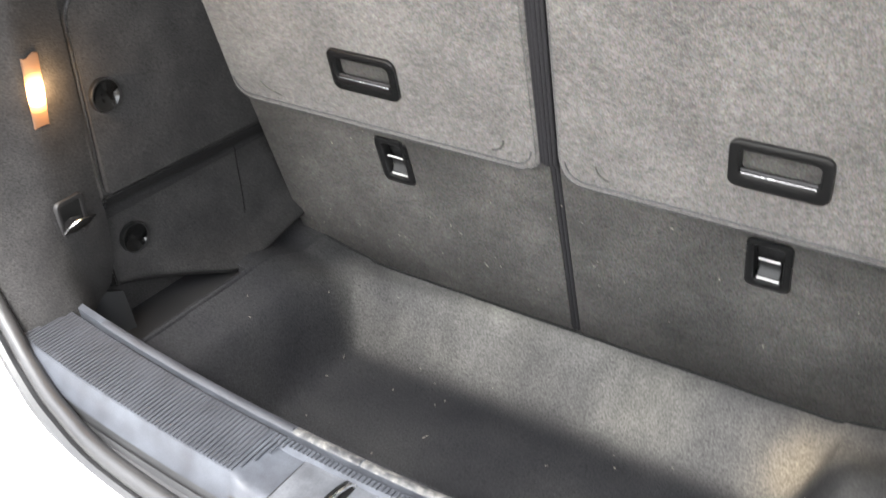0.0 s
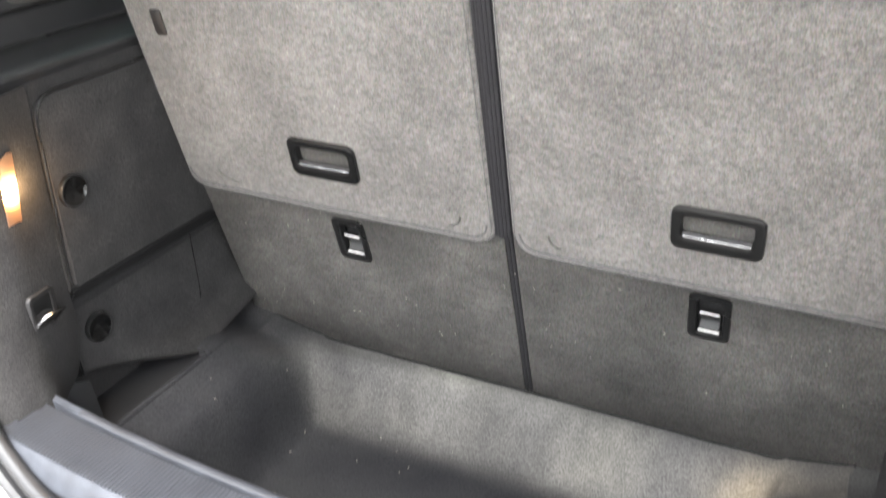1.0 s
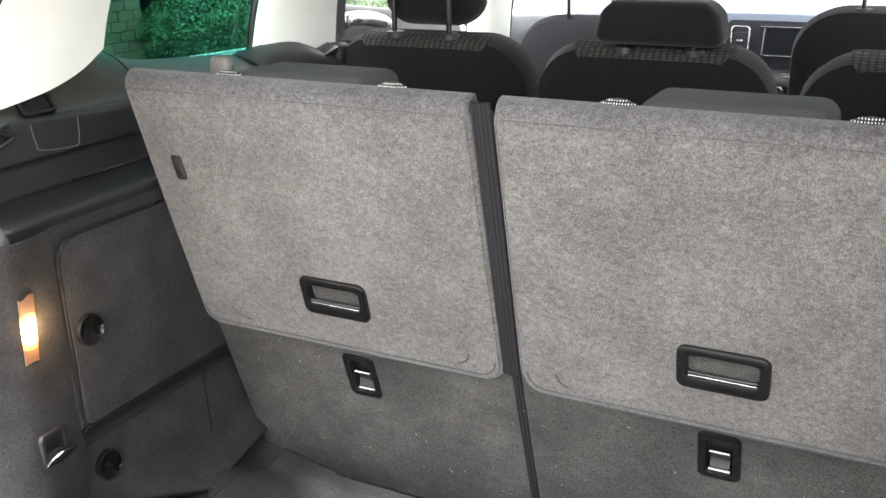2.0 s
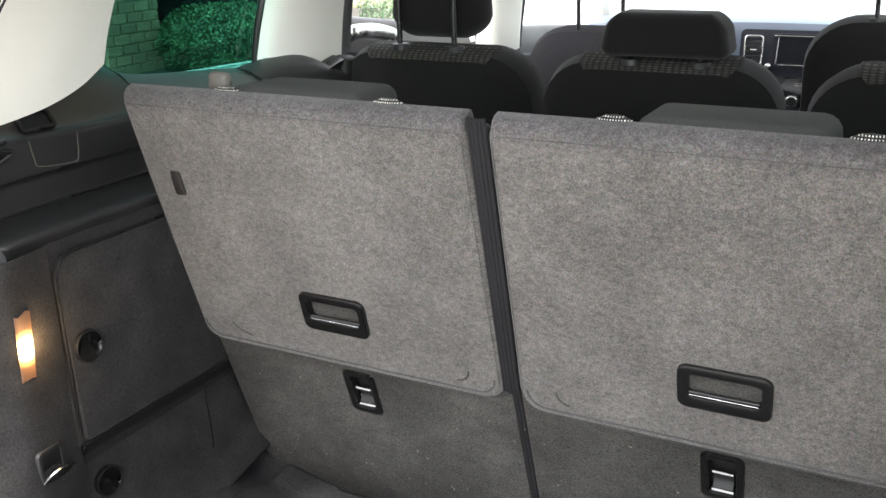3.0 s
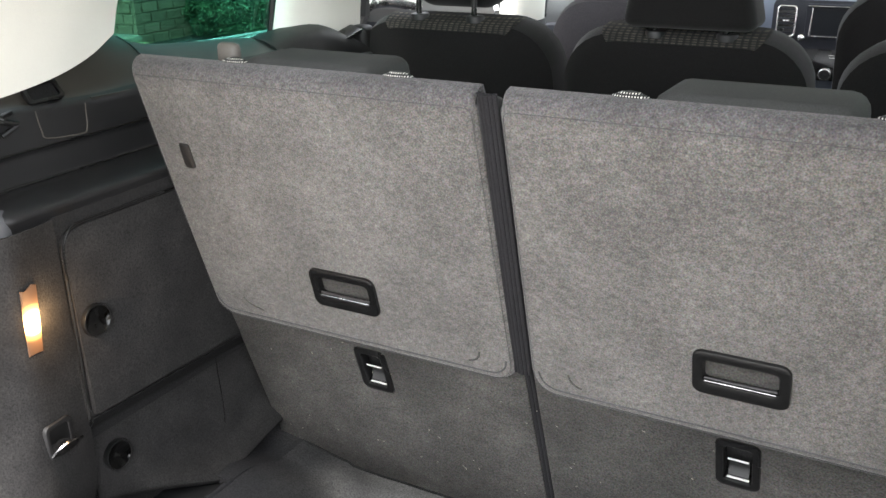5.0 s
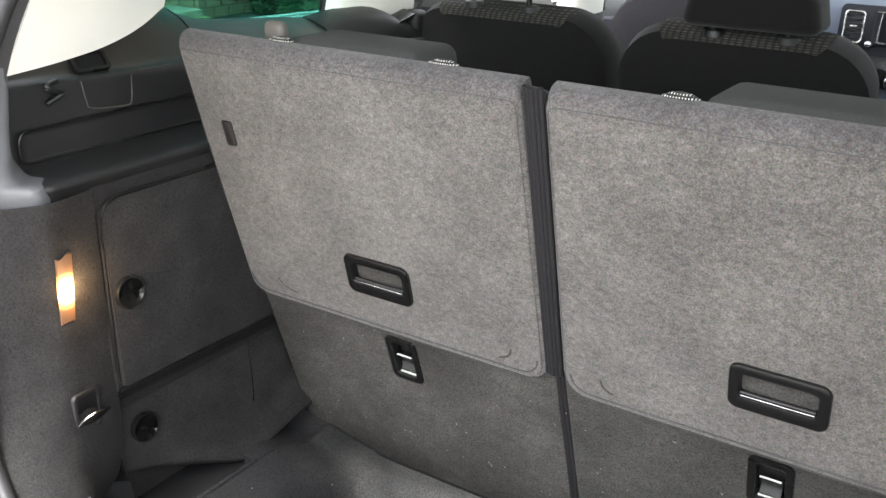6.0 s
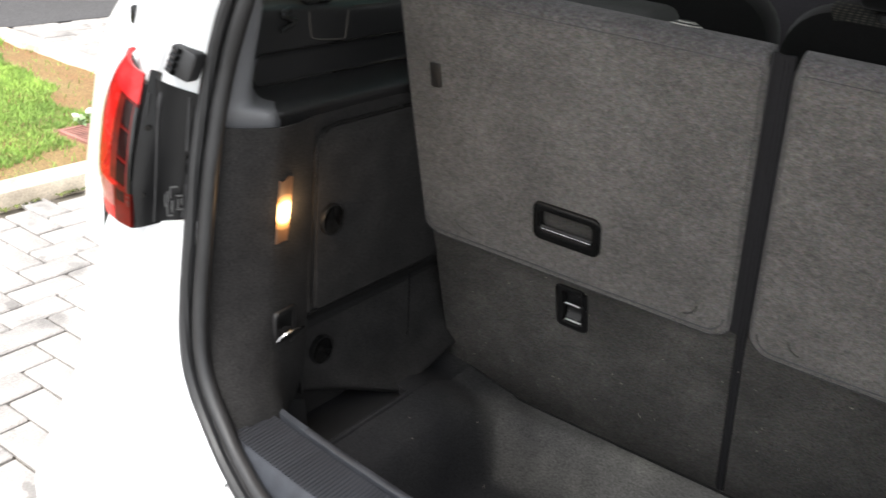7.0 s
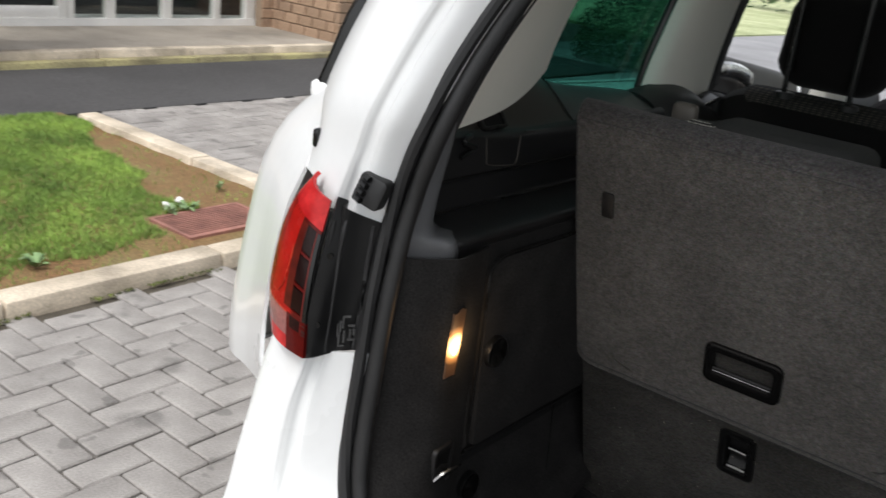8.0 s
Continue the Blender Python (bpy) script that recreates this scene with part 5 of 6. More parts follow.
bulb = new("lamp_light", bpy.data.lights.new("lamp_light", "POINT"))
bulb.data.energy, bulb.data.color, bulb.data.shadow_soft_size = 0.095, (1.0, 0.62, 0.3), 0.02
bulb.location = (-0.60, -0.225, 0.866)

for y, z, x in ((-0.133, 0.827, -0.6105), (-0.116, 0.565, -0.634)):
    cap = thing("fixing_knob", (x, y, z), "glossy black round fixing knob in the side trim", "knob", "side trim knobs")
    mk = facing((x, y, z), (1, 0, 0.05))
    part("rim", ring([(0.026 * math.cos(6.28318 * i / 24), 0.026 * math.sin(6.28318 * i / 24)) for i in range(24)], [(0.0235 * math.cos(6.28318 * i / 24), 0.0235 * math.sin(6.28318 * i / 24)) for i in range(24)], mk, -0.008, 0.0015, 0.0006), GLOSSBLACK, cap)
    rows = []
    for i in range(9):
        r = 0.0237 * (i / 8) + 0.00005
        rows.append([mk @ Vector((r * math.cos(6.28318 * j / 28), r * math.sin(6.28318 * j / 28), -0.0058 + 0.0073 * (i / 8) ** 2)) for j in range(28)])
    part("dish", loft(rows, closed=True), KNOB, cap)

hook = thing("lashing_eye", (-0.60, -0.20, 0.66), "folding chrome lashing eye in a black recess", "lashing eye")
mh = facing((-0.6165, -0.232, 0.664), (1, 0.10, 0.0))
part("plate", ring(rounded(0.052, 0.068, 0.009, 4), rounded(0.038, 0.052, 0.006, 4), mh, -0.004, 0.003, 0.0015), PLASTIC, hook)
part("plate_back", slab(rounded(0.040, 0.054, 0.004, 3), mh, -0.004, 0.0005), GLOSSBLACK, hook)
part("hinge", tube([mh @ Vector((-0.018, -0.014, 0.003)), mh @ Vector((0.012, -0.020, 0.003))], 0.004, 8), WORNMETAL, hook)
part("eye", loft([[mh @ Vector(p) for p in r] for r in (((-0.024, -0.016, 0.002), (-0.012, -0.018, 0.003), (-0.002, -0.022, 0.002)), ((-0.014, -0.004, 0.010), (0.002, -0.008, 0.012), (0.016, -0.014, 0.010)), ((-0.002, 0.002, 0.016), (0.016, 0.000, 0.018), (0.030, -0.004, 0.016)))], n=8, m=8, thick=0.003), DARKCHROME, hook, "dull chrome folding eye")

# raised felt access panel on the side trim
part("access_panel", slab(board_outline(0.43, 0.305, 0.035, 0.004), facing((-0.629, 0.052, 0.825), (1, 0, 0.05)), -0.006, 0.011, 0.009, seg=4), TRIMFELT, car, "raised felt access panel")
groove = [(-0.6215, -0.166, 0.675), (-0.6215, -0.167, 0.80), (-0.6235, -0.166, 0.93), (-0.6255, -0.157, 0.965), (-0.627, -0.130, 0.982), (-0.6275, -0.05, 0.982), (-0.6275, 0.08, 0.982)]
part("panel_groove", tube(groove, 0.0017, 6, n=24), GLOSSBLACK, car)
# dark strip laid on for the soft shade of the trim's fold
part("trim_band", loft([[(-0.6165, y, 0.668 - 0.02 * (y + 0.17)), (-0.632, y, 0.650 - 0.02 * (y + 0.17)), (-0.6478, y, 0.632 - 0.02 * (y + 0.17)), (-0.6468, y, 0.614)] for y in (-0.166, -0.05, 0.1, 0.26)], n=8, m=12, thick=0.0015), SHADEFELT, car, "darker felt strip painted for the shaded fold of the side trim")
part("trim_crease", tube([(-0.6445, 0.142, 0.625), (-0.6395, 0.139, 0.58), (-0.632, 0.135, 0.52), (-0.627, 0.126, 0.47)], 0.0008, 6, n=12), GLOSSBLACK, car)
part("trim_crease", tube([(-0.622, -0.166, 0.66), (-0.646, -0.168, 0.62), (-0.640, -0.168, 0.56), (-0.633, -0.168, 0.50)], 0.003, 6, n=12), GLOSSBLACK, car)
# tape-edged flap and hook in the upper trim
part("flap_outline", tube([(-0.705, -0.108, 1.142), (-0.703, -0.104, 1.112), (-0.702, -0.096, 1.099), (-0.702, -0.035, 1.092), (-0.703, -0.020, 1.098), (-0.705, -0.015, 1.137)], 0.0010, 6, n=20), TABGREY, car)
recess_m = facing((-0.7245, -0.076, 1.1645), (1.0, 0.0, 0.75))
part("hook_recess", ring(rounded(0.066, 0.034, 0.006, 4), rounded(0.052, 0.024, 0.004, 4), recess_m, -0.006, 0.004, 0.001), GLOSSBLACK, car, "black recess in the corner trim")
part("recess_floor", slab(rounded(0.056, 0.028, 0.004, 4), recess_m, -0.006, -0.001), SHADEFELT, car)
part("net_hook", tube([(-0.704, -0.150, 1.1495), (-0.699, -0.168, 1.147), (-0.697, -0.171, 1.141), (-0.696, -0.152, 1.134), (-0.696, -0.148, 1.131), (-0.700, -0.174, 1.119)], 0.0042, 8, n=20), GLOSSBLACK, car, "glossy black net hook")
groove_pts = [(-0.7050, 0.30, 1.0865), (-0.7050, 0.0, 1.0865), (-0.7050, -0.18, 1.0865), (-0.7050, -0.212, 1.084), (-0.7052, -0.222, 1.074), (-0.7052, -0.224, 1.060), (-0.7052, -0.222, 1.046), (-0.7052, -0.212, 1.038), (-0.7058, -0.18, 1.0365), (-0.7058, 0.0, 1.0365), (-0.7058, 0.30, 1.0365)]
part("recess_line", tube(groove_pts, 0.0015, 6, n=60), GLOSSBLACK, car)
part("trim_bead", tube([(-0.7085, y, z) for y, z in ((0.0, 1.1415), (0.06, 1.1395), (0.14, 1.1375), (0.3, 1.132))], 0.0022, 8, n=10), CORNERTRIM, car)

# dark tube as the contact shade where the flaps meet the floor
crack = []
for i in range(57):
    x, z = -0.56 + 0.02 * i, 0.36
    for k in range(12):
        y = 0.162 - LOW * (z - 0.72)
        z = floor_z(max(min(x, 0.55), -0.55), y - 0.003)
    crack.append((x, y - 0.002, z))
part("floor_crack", tube(crack, 0.0032, 6), SHADEFELT, car)

# lint on the dark felt and the carpet
verts, faces = [], []
rng = random.Random(31)
for i in range(120):
    if i < 55:
        x = rng.uniform(-0.59, 0.59)
        m = low_at(x, rng.uniform(0.40, 0.74), 0.0012)
    else:
        x, y = rng.uniform(-0.53, 0.53), rng.uniform(-0.30, 0.24)
        m = Matrix.Translation((x, y, floor_z(x, y) + 0.003))
    m = m @ Matrix.Rotation(rng.uniform(0, 6.28), 4, "Z")
    l, w = rng.uniform(0.0008, 0.003) * (2.2 if rng.random() < 0.08 else 1), rng.uniform(0.0004, 0.0009)
    k = len(verts)
    verts += [m @ Vector(p) for p in ((-l, -w, 0), (l, -w, 0.0005), (l * 0.8, w, 0), (-l * 0.9, w, 0.0006))]
    faces.append((k, k + 1, k + 2, k + 3))
me = bpy.data.meshes.new("lint")
me.from_pydata(verts, [], faces)
me.materials.append(LINT)
tagged(new("lint", me), "pale lint and crumbs on the dark felt and carpet", "lint", kind="stuff")

# latch cover and striker on the sill
cover = part("latch_cover", slab(rounded(0.132, 0.092, 0.007, 4), Matrix.Translation((-0.005, -0.400, 0.548)), -0.006, 0.002, 0.001), SILLPALE, car, "scratched grey plastic latch plate")
part("plate_gap", ring(rounded(0.136, 0.096, 0.008, 4), rounded(0.1325, 0.0925, 0.007, 4), Matrix.Translation((-0.005, -0.400, 0.548)), -0.002, 0.0006), GLOSSBLACK, cover)
slot = [(0.0105 * math.cos(a) + 0.003 * math.sin(a), 0.032 * math.sin(a)) for a in [6.28318 * i / 28 for i in range(28)]]
# black patch laid on the plate as the dark of the hole
part("striker_slot", slab(slot, Matrix.Translation((-0.004, -0.384, 0.548)), 0.0015, 0.0032), SLOT, cover, "black patch painted for the shaded opening round the striker")
part("striker", tube([(0.003, -0.362, 0.550), (0.002, -0.370, 0.557), (0.000, -0.384, 0.559), (-0.003, -0.400, 0.557), (-0.004, -0.407, 0.550)], 0.0030, 8, n=14), CHROME, cover, "bright steel striker loop")
for i in range(84):
    for s in (-1, 1):
        x = s * (0.004 + i * 0.0068)
        t1 = 0.27 if abs(x) < 0.1 else 0.27 + 0.63 * sm(0.1, 0.135, abs(x))
        part("rib", tube([(x, sill_y(x, 0.165), 0.5562), (x, sill_y(x, t1 * 0.8 + 0.04), 0.5574), (x, sill_y(x, t1), 0.5566)], 0.0017, 5), RIB, sill_trim)
for s in (-1, 1):
    bed_rows = [[(s * x, sill_y(x, t), 0.5566) for t in (0.17, 0.39, 0.62, 0.885)] for x in (0.137, 0.25, 0.35, 0.45, 0.51, 0.575)]
    part("rib_bed", loft(bed_rows), SILLDARK, sill_trim, "dark grooves between the ribs")
for a, b, m in ((-0.50, -0.115, SILLDARK), (-0.113, -0.010, WORNMETAL), (-0.007, 0.17, WORNMETAL), (0.173, 0.55, SILLDARK)):
    pts = [(a + (b - a) * i / 16, sill_y(a + (b - a) * i / 16, 0.0), 0.5545) for i in range(17)]
    part("sill_edge", tube(pts, 0.0068, 8, flat=0.35), m, sill_trim, "worn edge strip of the sill")

# ---- rear lamp and buffer ----
tail = thing("rear_lamp", (-0.80, -0.40, 0.84), "red rear lamp cluster on the white body corner", "rear lamp")
lens_in = curve_pts([(-0.724, -0.434, 0.862), (-0.732, -0.426, 0.93), (-0.739, -0.410, 1.0), (-0.740, -0.390, 1.075)], 40)
lens_out = curve_pts([(-0.832, -0.392, 0.866), (-0.842, -0.392, 0.92), (-0.836, -0.390, 0.98), (-0.826, -0.386, 1.03), (-0.812, -0.378, 1.068), (-0.792, -0.366, 1.10)], 40)


def on_lens(u, v, lift=0.0):
    """A point of the lens: u from the inner edge outwards, v from the foot up."""
    k = min(int(v * 40), 39)
    t = v * 40 - k
    p, q = lens_in[k].lerp(lens_in[k + 1], t), lens_out[k].lerp(lens_out[k + 1], t)
    return p.lerp(q, u) + Vector((-0.3, -0.95, 0)) * (0.004 + 0.016 * 4 * u * (1 - u) ** 0.8 * 0.8 + lift)


def lens_patch(name, u0, u1, v0, v1, material, parent, label="", lift=0.0):
    rows = [[on_lens(u0 + (u1 - u0) * i / 14, v0 + (v1 - v0) * j / 20, lift) for i in range(15)] for j in range(21)]
    return part(name, loft(rows, thick=0.006), material, parent, label)


lens_patch("lamp_base", 0.02, 0.97, 0.02, 0.93, PLASTIC, tail, "black lamp body", -0.006)
upper = lens_patch("upper_lens", 0.0, 1.0, 0.815, 1.0, REDLENS, tail, "bright red upper lens")
lens_patch("lens_rim", 0.0, 1.0, 0.795, 0.813, AMBER, upper, "dark red dividing rim")
main = lens_patch("main_lens", 0.38, 0.70, 0.235, 0.82, BRIGHTRED, tail, "glossy orange-red main lens")
lens_patch("outer_lens", 0.703, 1.0, 0.235, 0.82, OUTERLENS, main, "duller brown-orange outer lens")
lens_patch("inner_lens", 0.252, 0.377, 0.262, 0.793, BROWNLENS, main, "brownish red inner lens")
lens_patch("lower_edge", 0.21, 0.377, 0.235, 0.260, BRIGHTRED, main)
for v0, v1, glow in ((0.15, 0.225, False), (0.232, 0.262, True), (0.27, 0.40, False), (0.41, 0.43, True), (0.44, 0.60, False), (0.61, 0.628, True), (0.638, 0.793, False)):
    lens_patch("lens_block", 0.08, 0.249, v0, v1 - 0.001, AMBER if glow else DARKLENS, main)
lens_patch("block_bed", 0.08, 0.249, 0.15, 0.793, DARKLENS, main, lift=-0.003)
lens_patch("lens_rib", 0.055, 0.077, 0.14, 0.793, PINKLENS, main)
lens_patch("lens_edge", 0.0, 0.052, 0.14, 0.793, GLOSSBLACK, main, "black inner lens edge")
lower = lens_patch("lower_lens", 0.0, 0.30, 0.0, 0.232, AMBER, tail, "dark red lower lens")
lens_patch("lens_window", 0.303, 0.90, 0.085, 0.222, PALELENS, lower, "pale grey-pink reversing lens")
lens_patch("lens_side", 0.903, 1.0, 0.0, 0.222, REDLENS, lower, "red outer rim")
lens_patch("lens_foot", 0.303, 0.90, 0.0, 0.082, REDLENS, lower, "red lower rim")
lens_patch("lens_line", 0.303, 1.0, 0.2225, 0.2335, LENSRING, lower)
guide = [on_lens(u, v, 0.0005) for u, v in ((0.39, 0.62), (0.40, 0.46), (0.44, 0.36), (0.52, 0.30))]
part("light_guide", tube(guide, 0.0016, 8, n=24, flat=0.5), LENSRING, main, "curved orange-red light guide")
house = [[(-0.698, -0.333, z0 - 0.036 * k), (-0.714, -0.362, z0 - 0.024 * k), (-0.722, -0.384, z0 - 0.012 * k), (-0.727, -0.396 + y1 + 0.41, z0 - 0.006 * k), (-0.735, y1, z0)] for z0, y1, k in ((1.082, -0.388, 1), (1.0, -0.41, 0.5), (0.93, -0.424, 0), (0.87, -0.432, 0), (0.858, -0.43, 0))]
part("housing", loft(house, n=14, m=12, thick=0.003), HOUSING, tail, "black plastic lamp housing")
part("housing_ridge", tube([(-0.722, -0.380, 1.058), (-0.720, -0.386, 1.035), (-0.7225, -0.390, 0.98), (-0.7235, -0.396, 0.9), (-0.7235, -0.400, 0.862)], 0.0036, 8, n=14), RIDGE, tail, "grey moulded ridge, lighter than the housing")
part("housing_ridge", tube([(-0.7305, -0.394, 1.05), (-0.731, -0.402, 1.0), (-0.7315, -0.411, 0.93), (-0.7305, -0.418, 0.862)], 0.0028, 8, n=10), HOUSING, tail)
part("housing_ridge", tube([(-0.704, -0.346, 1.043), (-0.705, -0.350, 0.98), (-0.706, -0.354, 0.9), (-0.707, -0.358, 0.862)], 0.0036, 8, n=10), RIDGE, tail, "grey moulded ridge, lighter than the housing")
mm = facing((-0.7150, -0.370, 0.885), (0.84, -0.54, 0))
for x0, y0, w0, h0 in ((-0.013, 0.006, 0.0022, 0.020), (-0.009, 0.012, 0.0024, 0.016), (-0.005, 0.018, 0.002, 0.018), (-0.005, 0.026, 0.011, 0.0022), (-0.010, -0.008, 0.0022, 0.022), (-0.003, -0.004, 0.0024, 0.018), (0.004, 0.012, 0.009, 0.002), (0.006, 0.0, 0.0022, 0.014), (0.011, 0.003, 0.0022, 0.010), (0.004, -0.009, 0.010, 0.002), (-0.010, -0.018, 0.009, 0.002)):
    part("moulded_mark", box((x0, y0 - h0 / 2, -0.006), (x0 + w0, y0 + h0 / 2, 0.004), 0.0, mm), MARK, tail)
for x, y, z in ((-0.7275, -0.398, 1.003), (-0.7275, -0.411, 0.906)):
    part("screw", disc(facing((x, y, z), (0.5, -1, 0)), 0.0042, -0.006, 0.006, 10), GLOSSBLACK, tail)

buffer = thing("tailgate_buffer", (-0.72, -0.34, 1.10), "ribbed black rubber tailgate buffer on white paint", "buffer")
mb = facing((-0.708, -0.350, 1.092), (0.35, -1, 0.1)) @ Matrix.Rotation(radians(-18), 4, "Z")
part("block", slab(rounded(0.042, 0.044, 0.008, 4), mb, -0.012, 0.014, 0.005), RUBBER, buffer)
for i in range(4):
    part("ridge", tube([mb @ Vector((-0.0165, -0.0155 + i * 0.0105, 0.012)), mb @ Vector((-0.004, -0.0155 + i * 0.0105, 0.0185))], 0.0046, 8), GLOSSBLACK, buffer)

# ---- kerbs, lawn and drain ----
def kerb_line(name, p0, p1, w, h, label, stone=None):
    k = thing(name, p0, label, "kerb", kind="structure")
    a, b = Vector(p0), Vector(p1)
    n = max(1, round((b - a).length / 0.92))
    d = (b - a) / n
    L = d.length - 0.006
    ang = math.atan2(d.y, d.x)
    for i in range(n):
        c = a + d * (i + 0.5)
        me = part("kerb_stone", box((-L / 2, -w / 2, -0.1), (L / 2, w / 2, h + random.uniform(-0.003, 0.003)), 0.012, Matrix.Translation((c.x, c.y, 0)) @ Matrix.Rotation(ang + random.uniform(-0.003, 0.003), 4, "Z")), stone or KERB, k)
    return k


kerb_line("kerb_near", (-2.815, -8, 0), (-2.815, 2.00, 0), 0.125, 0.06, "weathered pale kerb stones along the lawn")
kerb_line("kerb_cross", (-5.13, 1.935, 0), (-2.882, 1.935, 0), 0.13, 0.06, "weathered pale kerb stones across the lawn's end")
kerb_line("kerb_walkway", (-6.87, 2.13, 0), (-6.87, 5.85, 0), 0.10, 0.118, "whitish worn concrete kerb of the walkway")
kerb_line("kerb_gutter", (-6.765, 2.13, 0), (-6.765, 5.85, 0), 0.10, 0.055, "mossy yellowish kerb stones beside the asphalt", MOSSKERB)

soil = bmesh.new()
sv = [[soil.verts.new((-5.335 + 2.46 * i / 40, -8 + 9.88 * j / 90, 0.02 + 0.012 * noise.noise(Vector((i * 0.4, j * 0.4, 3))))) for i in range(41)] for j in range(91)]
for j in range(90):
    for i in range(40):
        soil.faces.new((sv[j][i], sv[j][i + 1], sv[j + 1][i + 1], sv[j + 1][i]))
tagged(part("lawn_soil", soil, SOIL), "bare red-brown soil with moss at the lawn's edge", "soil", kind="structure")

verts, faces = [], []
rng = random.Random(4)
for i in range(130000):
    x, y = rng.uniform(-5.3, -2.9), 1.86 - 3.6 * rng.random() ** 1.25
    n1 = noise.noise(Vector((x * 3, y * 3, 0)))
    if 1.88 - y < 0.10 + 0.26 * sm(-5.2, -3.5, x) * 1.5 + 0.2 * n1 and rng.random() > 0.018:
        continue
    if -2.90 - x < 0.15 + 0.16 * n1 and rng.random() > 0.05:
        continue
    if x > -3.37 and 1.10 < y < 1.66:
        continue
    h, a = rng.uniform(0.014, 0.036), rng.uniform(0, 6.283)
    w = rng.uniform(0.0016, 0.0032)
    lx, ly = rng.gauss(0, 0.012), rng.gauss(0, 0.012)
    k = len(verts)
    c, sn = math.cos(a) * w, math.sin(a) * w
    verts += [(x - c, y - sn, 0.015), (x + c, y + sn, 0.015), (x + lx * 0.5 + c * 0.6, y + ly * 0.5 + sn * 0.6, 0.02 + h * 0.6), (x + lx, y + ly, 0.02 + h)]
    faces += [(k, k + 1, k + 2), (k, k + 2, k + 3)]
me = bpy.data.meshes.new("grass")
me.from_pydata(verts, [], faces)
me.materials.append(GRASS)
tagged(new("grass", me), "short green lawn grass", "grass", kind="stuff")

drain = thing("drain_grate", (-3.25, 1.43, 0.03), "rusty red-brown drain grate in the soil", "drain grate")
part("frame", ring(rounded(0.31, 0.50, 0.01, 2), rounded(0.27, 0.46, 0.006, 2), Matrix.Translation((-3.18, 1.385, 0.012)), 0.0, 0.022), GRATE, drain)
part("pit", box((-3.31, 1.15, -0.02), (-3.05, 1.62, 0.014)), DARKSOIL, drain)
for i in range(13):
    part("bar", box((-3.310 + i * 0.0208, 1.156, 0.018), (-3.299 + i * 0.0208, 1.614, 0.032)), GRATE, drain)

# small weeds and scraps in the soil
def weed(x, y, n, r, seed):
    w = thing("weed", (x, y, 0.02), "small pale green weed in the bare soil", "weed", "weeds in the soil")
    rw = random.Random(seed)
    bm = bmesh.new()
    for i in range(n):
        an = rw.uniform(0, 6.283)
        l = r * rw.uniform(0.6, 1.1)
        d, q = Vector((math.cos(an), math.sin(an), 0)), Vector((-math.sin(an), math.cos(an), 0))
        c = Vector((x, y, 0.022))
        tip = c + d * l + Vector((0, 0, rw.uniform(0.01, 0.05)))
        midp = c + d * l * 0.55 + Vector((0, 0, rw.uniform(0.02, 0.05)))
        vs = [bm.verts.new(p) for p in (c, midp + q * l * 0.22, tip, midp - q * l * 0.22)]
        bm.faces.new(vs)
    part("leaves", bm, PALELEAF, w)


weed(-3.367, 1.364, 16, 0.07, 1)
weed(-3.352, 1.275, 12, 0.05, 2)
weed(-3.08, 0.468, 18, 0.06, 3)
weed(-3.55, 1.70, 10, 0.04, 4)
for x, y, r in ((-3.41, 1.285, 0.02), (-3.43, 1.375, 0.022), (-3.30, 1.72, 0.015)):
    bm = bmesh.new()
    bmesh.ops.create_icosphere(bm, subdivisions=2, radius=r, matrix=Matrix.Translation((x, y, 0.052)) @ Matrix.Diagonal((1, 0.8, 0.6, 1)))
    for v in bm.verts:
        v.co += 0.35 * r * noise.noise_vector(v.co * 60)
    scrap = part("scrap", bm, WHITEFRAME)
    tagged(scrap, "crumpled white scrap lying in the grass", "litter", "scraps in the grass")

bed = part("planting_bed", box((-11, 5.83, -0.1), (-5.3, 8.6, 0.005)), DARKSOIL)
tagged(bed, "dark planting bed round the bush", "soil", kind="structure")

# ---- shop building ----
shop = thing("shop_building", (-8.2, 4, 0.12), "brick building with a white-framed glass front", "building")
part("base_wall", box((-8.3, -20, 0.1), (-8.022, 5.717, 0.184)), WHITEFRAME, shop)
part("lintel", box((-8.3, -20, 2.6), (-7.98, 5.717, 3.2)), BRICK, shop)
# room faces coloured dark, in place of an unlit interior
part("inner_wall", box((-11.2, -20, 0.0), (-11.0, 12, 3.0)), DARKFILL, shop)
part("inner_floor", box((-11.0, -20, 0.05), (-8.3, 12, 0.12)), DARKFILL, shop)
part("inner_ceiling", box((-11.0, -20, 2.7), (-8.3, 12, 2.75)), DARKFILL, shop)
for ya, yb in ((1.16, 1.24), (1.96, 2.04), (2.70, 2.80), (3.43, 3.505), (3.512, 3.581), (3.917, 4.007), (4.545, 4.645), (5.17, 5.243), (5.584, 5.717)):
    part("mullion", box((-8.12, ya, 0.184), (-8.03, yb, 2.6), 0.006), WHITEFRAME, shop)
part("door_rail", box((-8.11, -2, 0.184), (-8.035, 3.43, 0.285), 0.006), WHITEFRAME, shop)
g = part("shop_glass", box((-8.085, -20, 0.184), (-8.08, 5.65, 2.6)), CLEARGLASS, shop)
g.visible_shadow = False

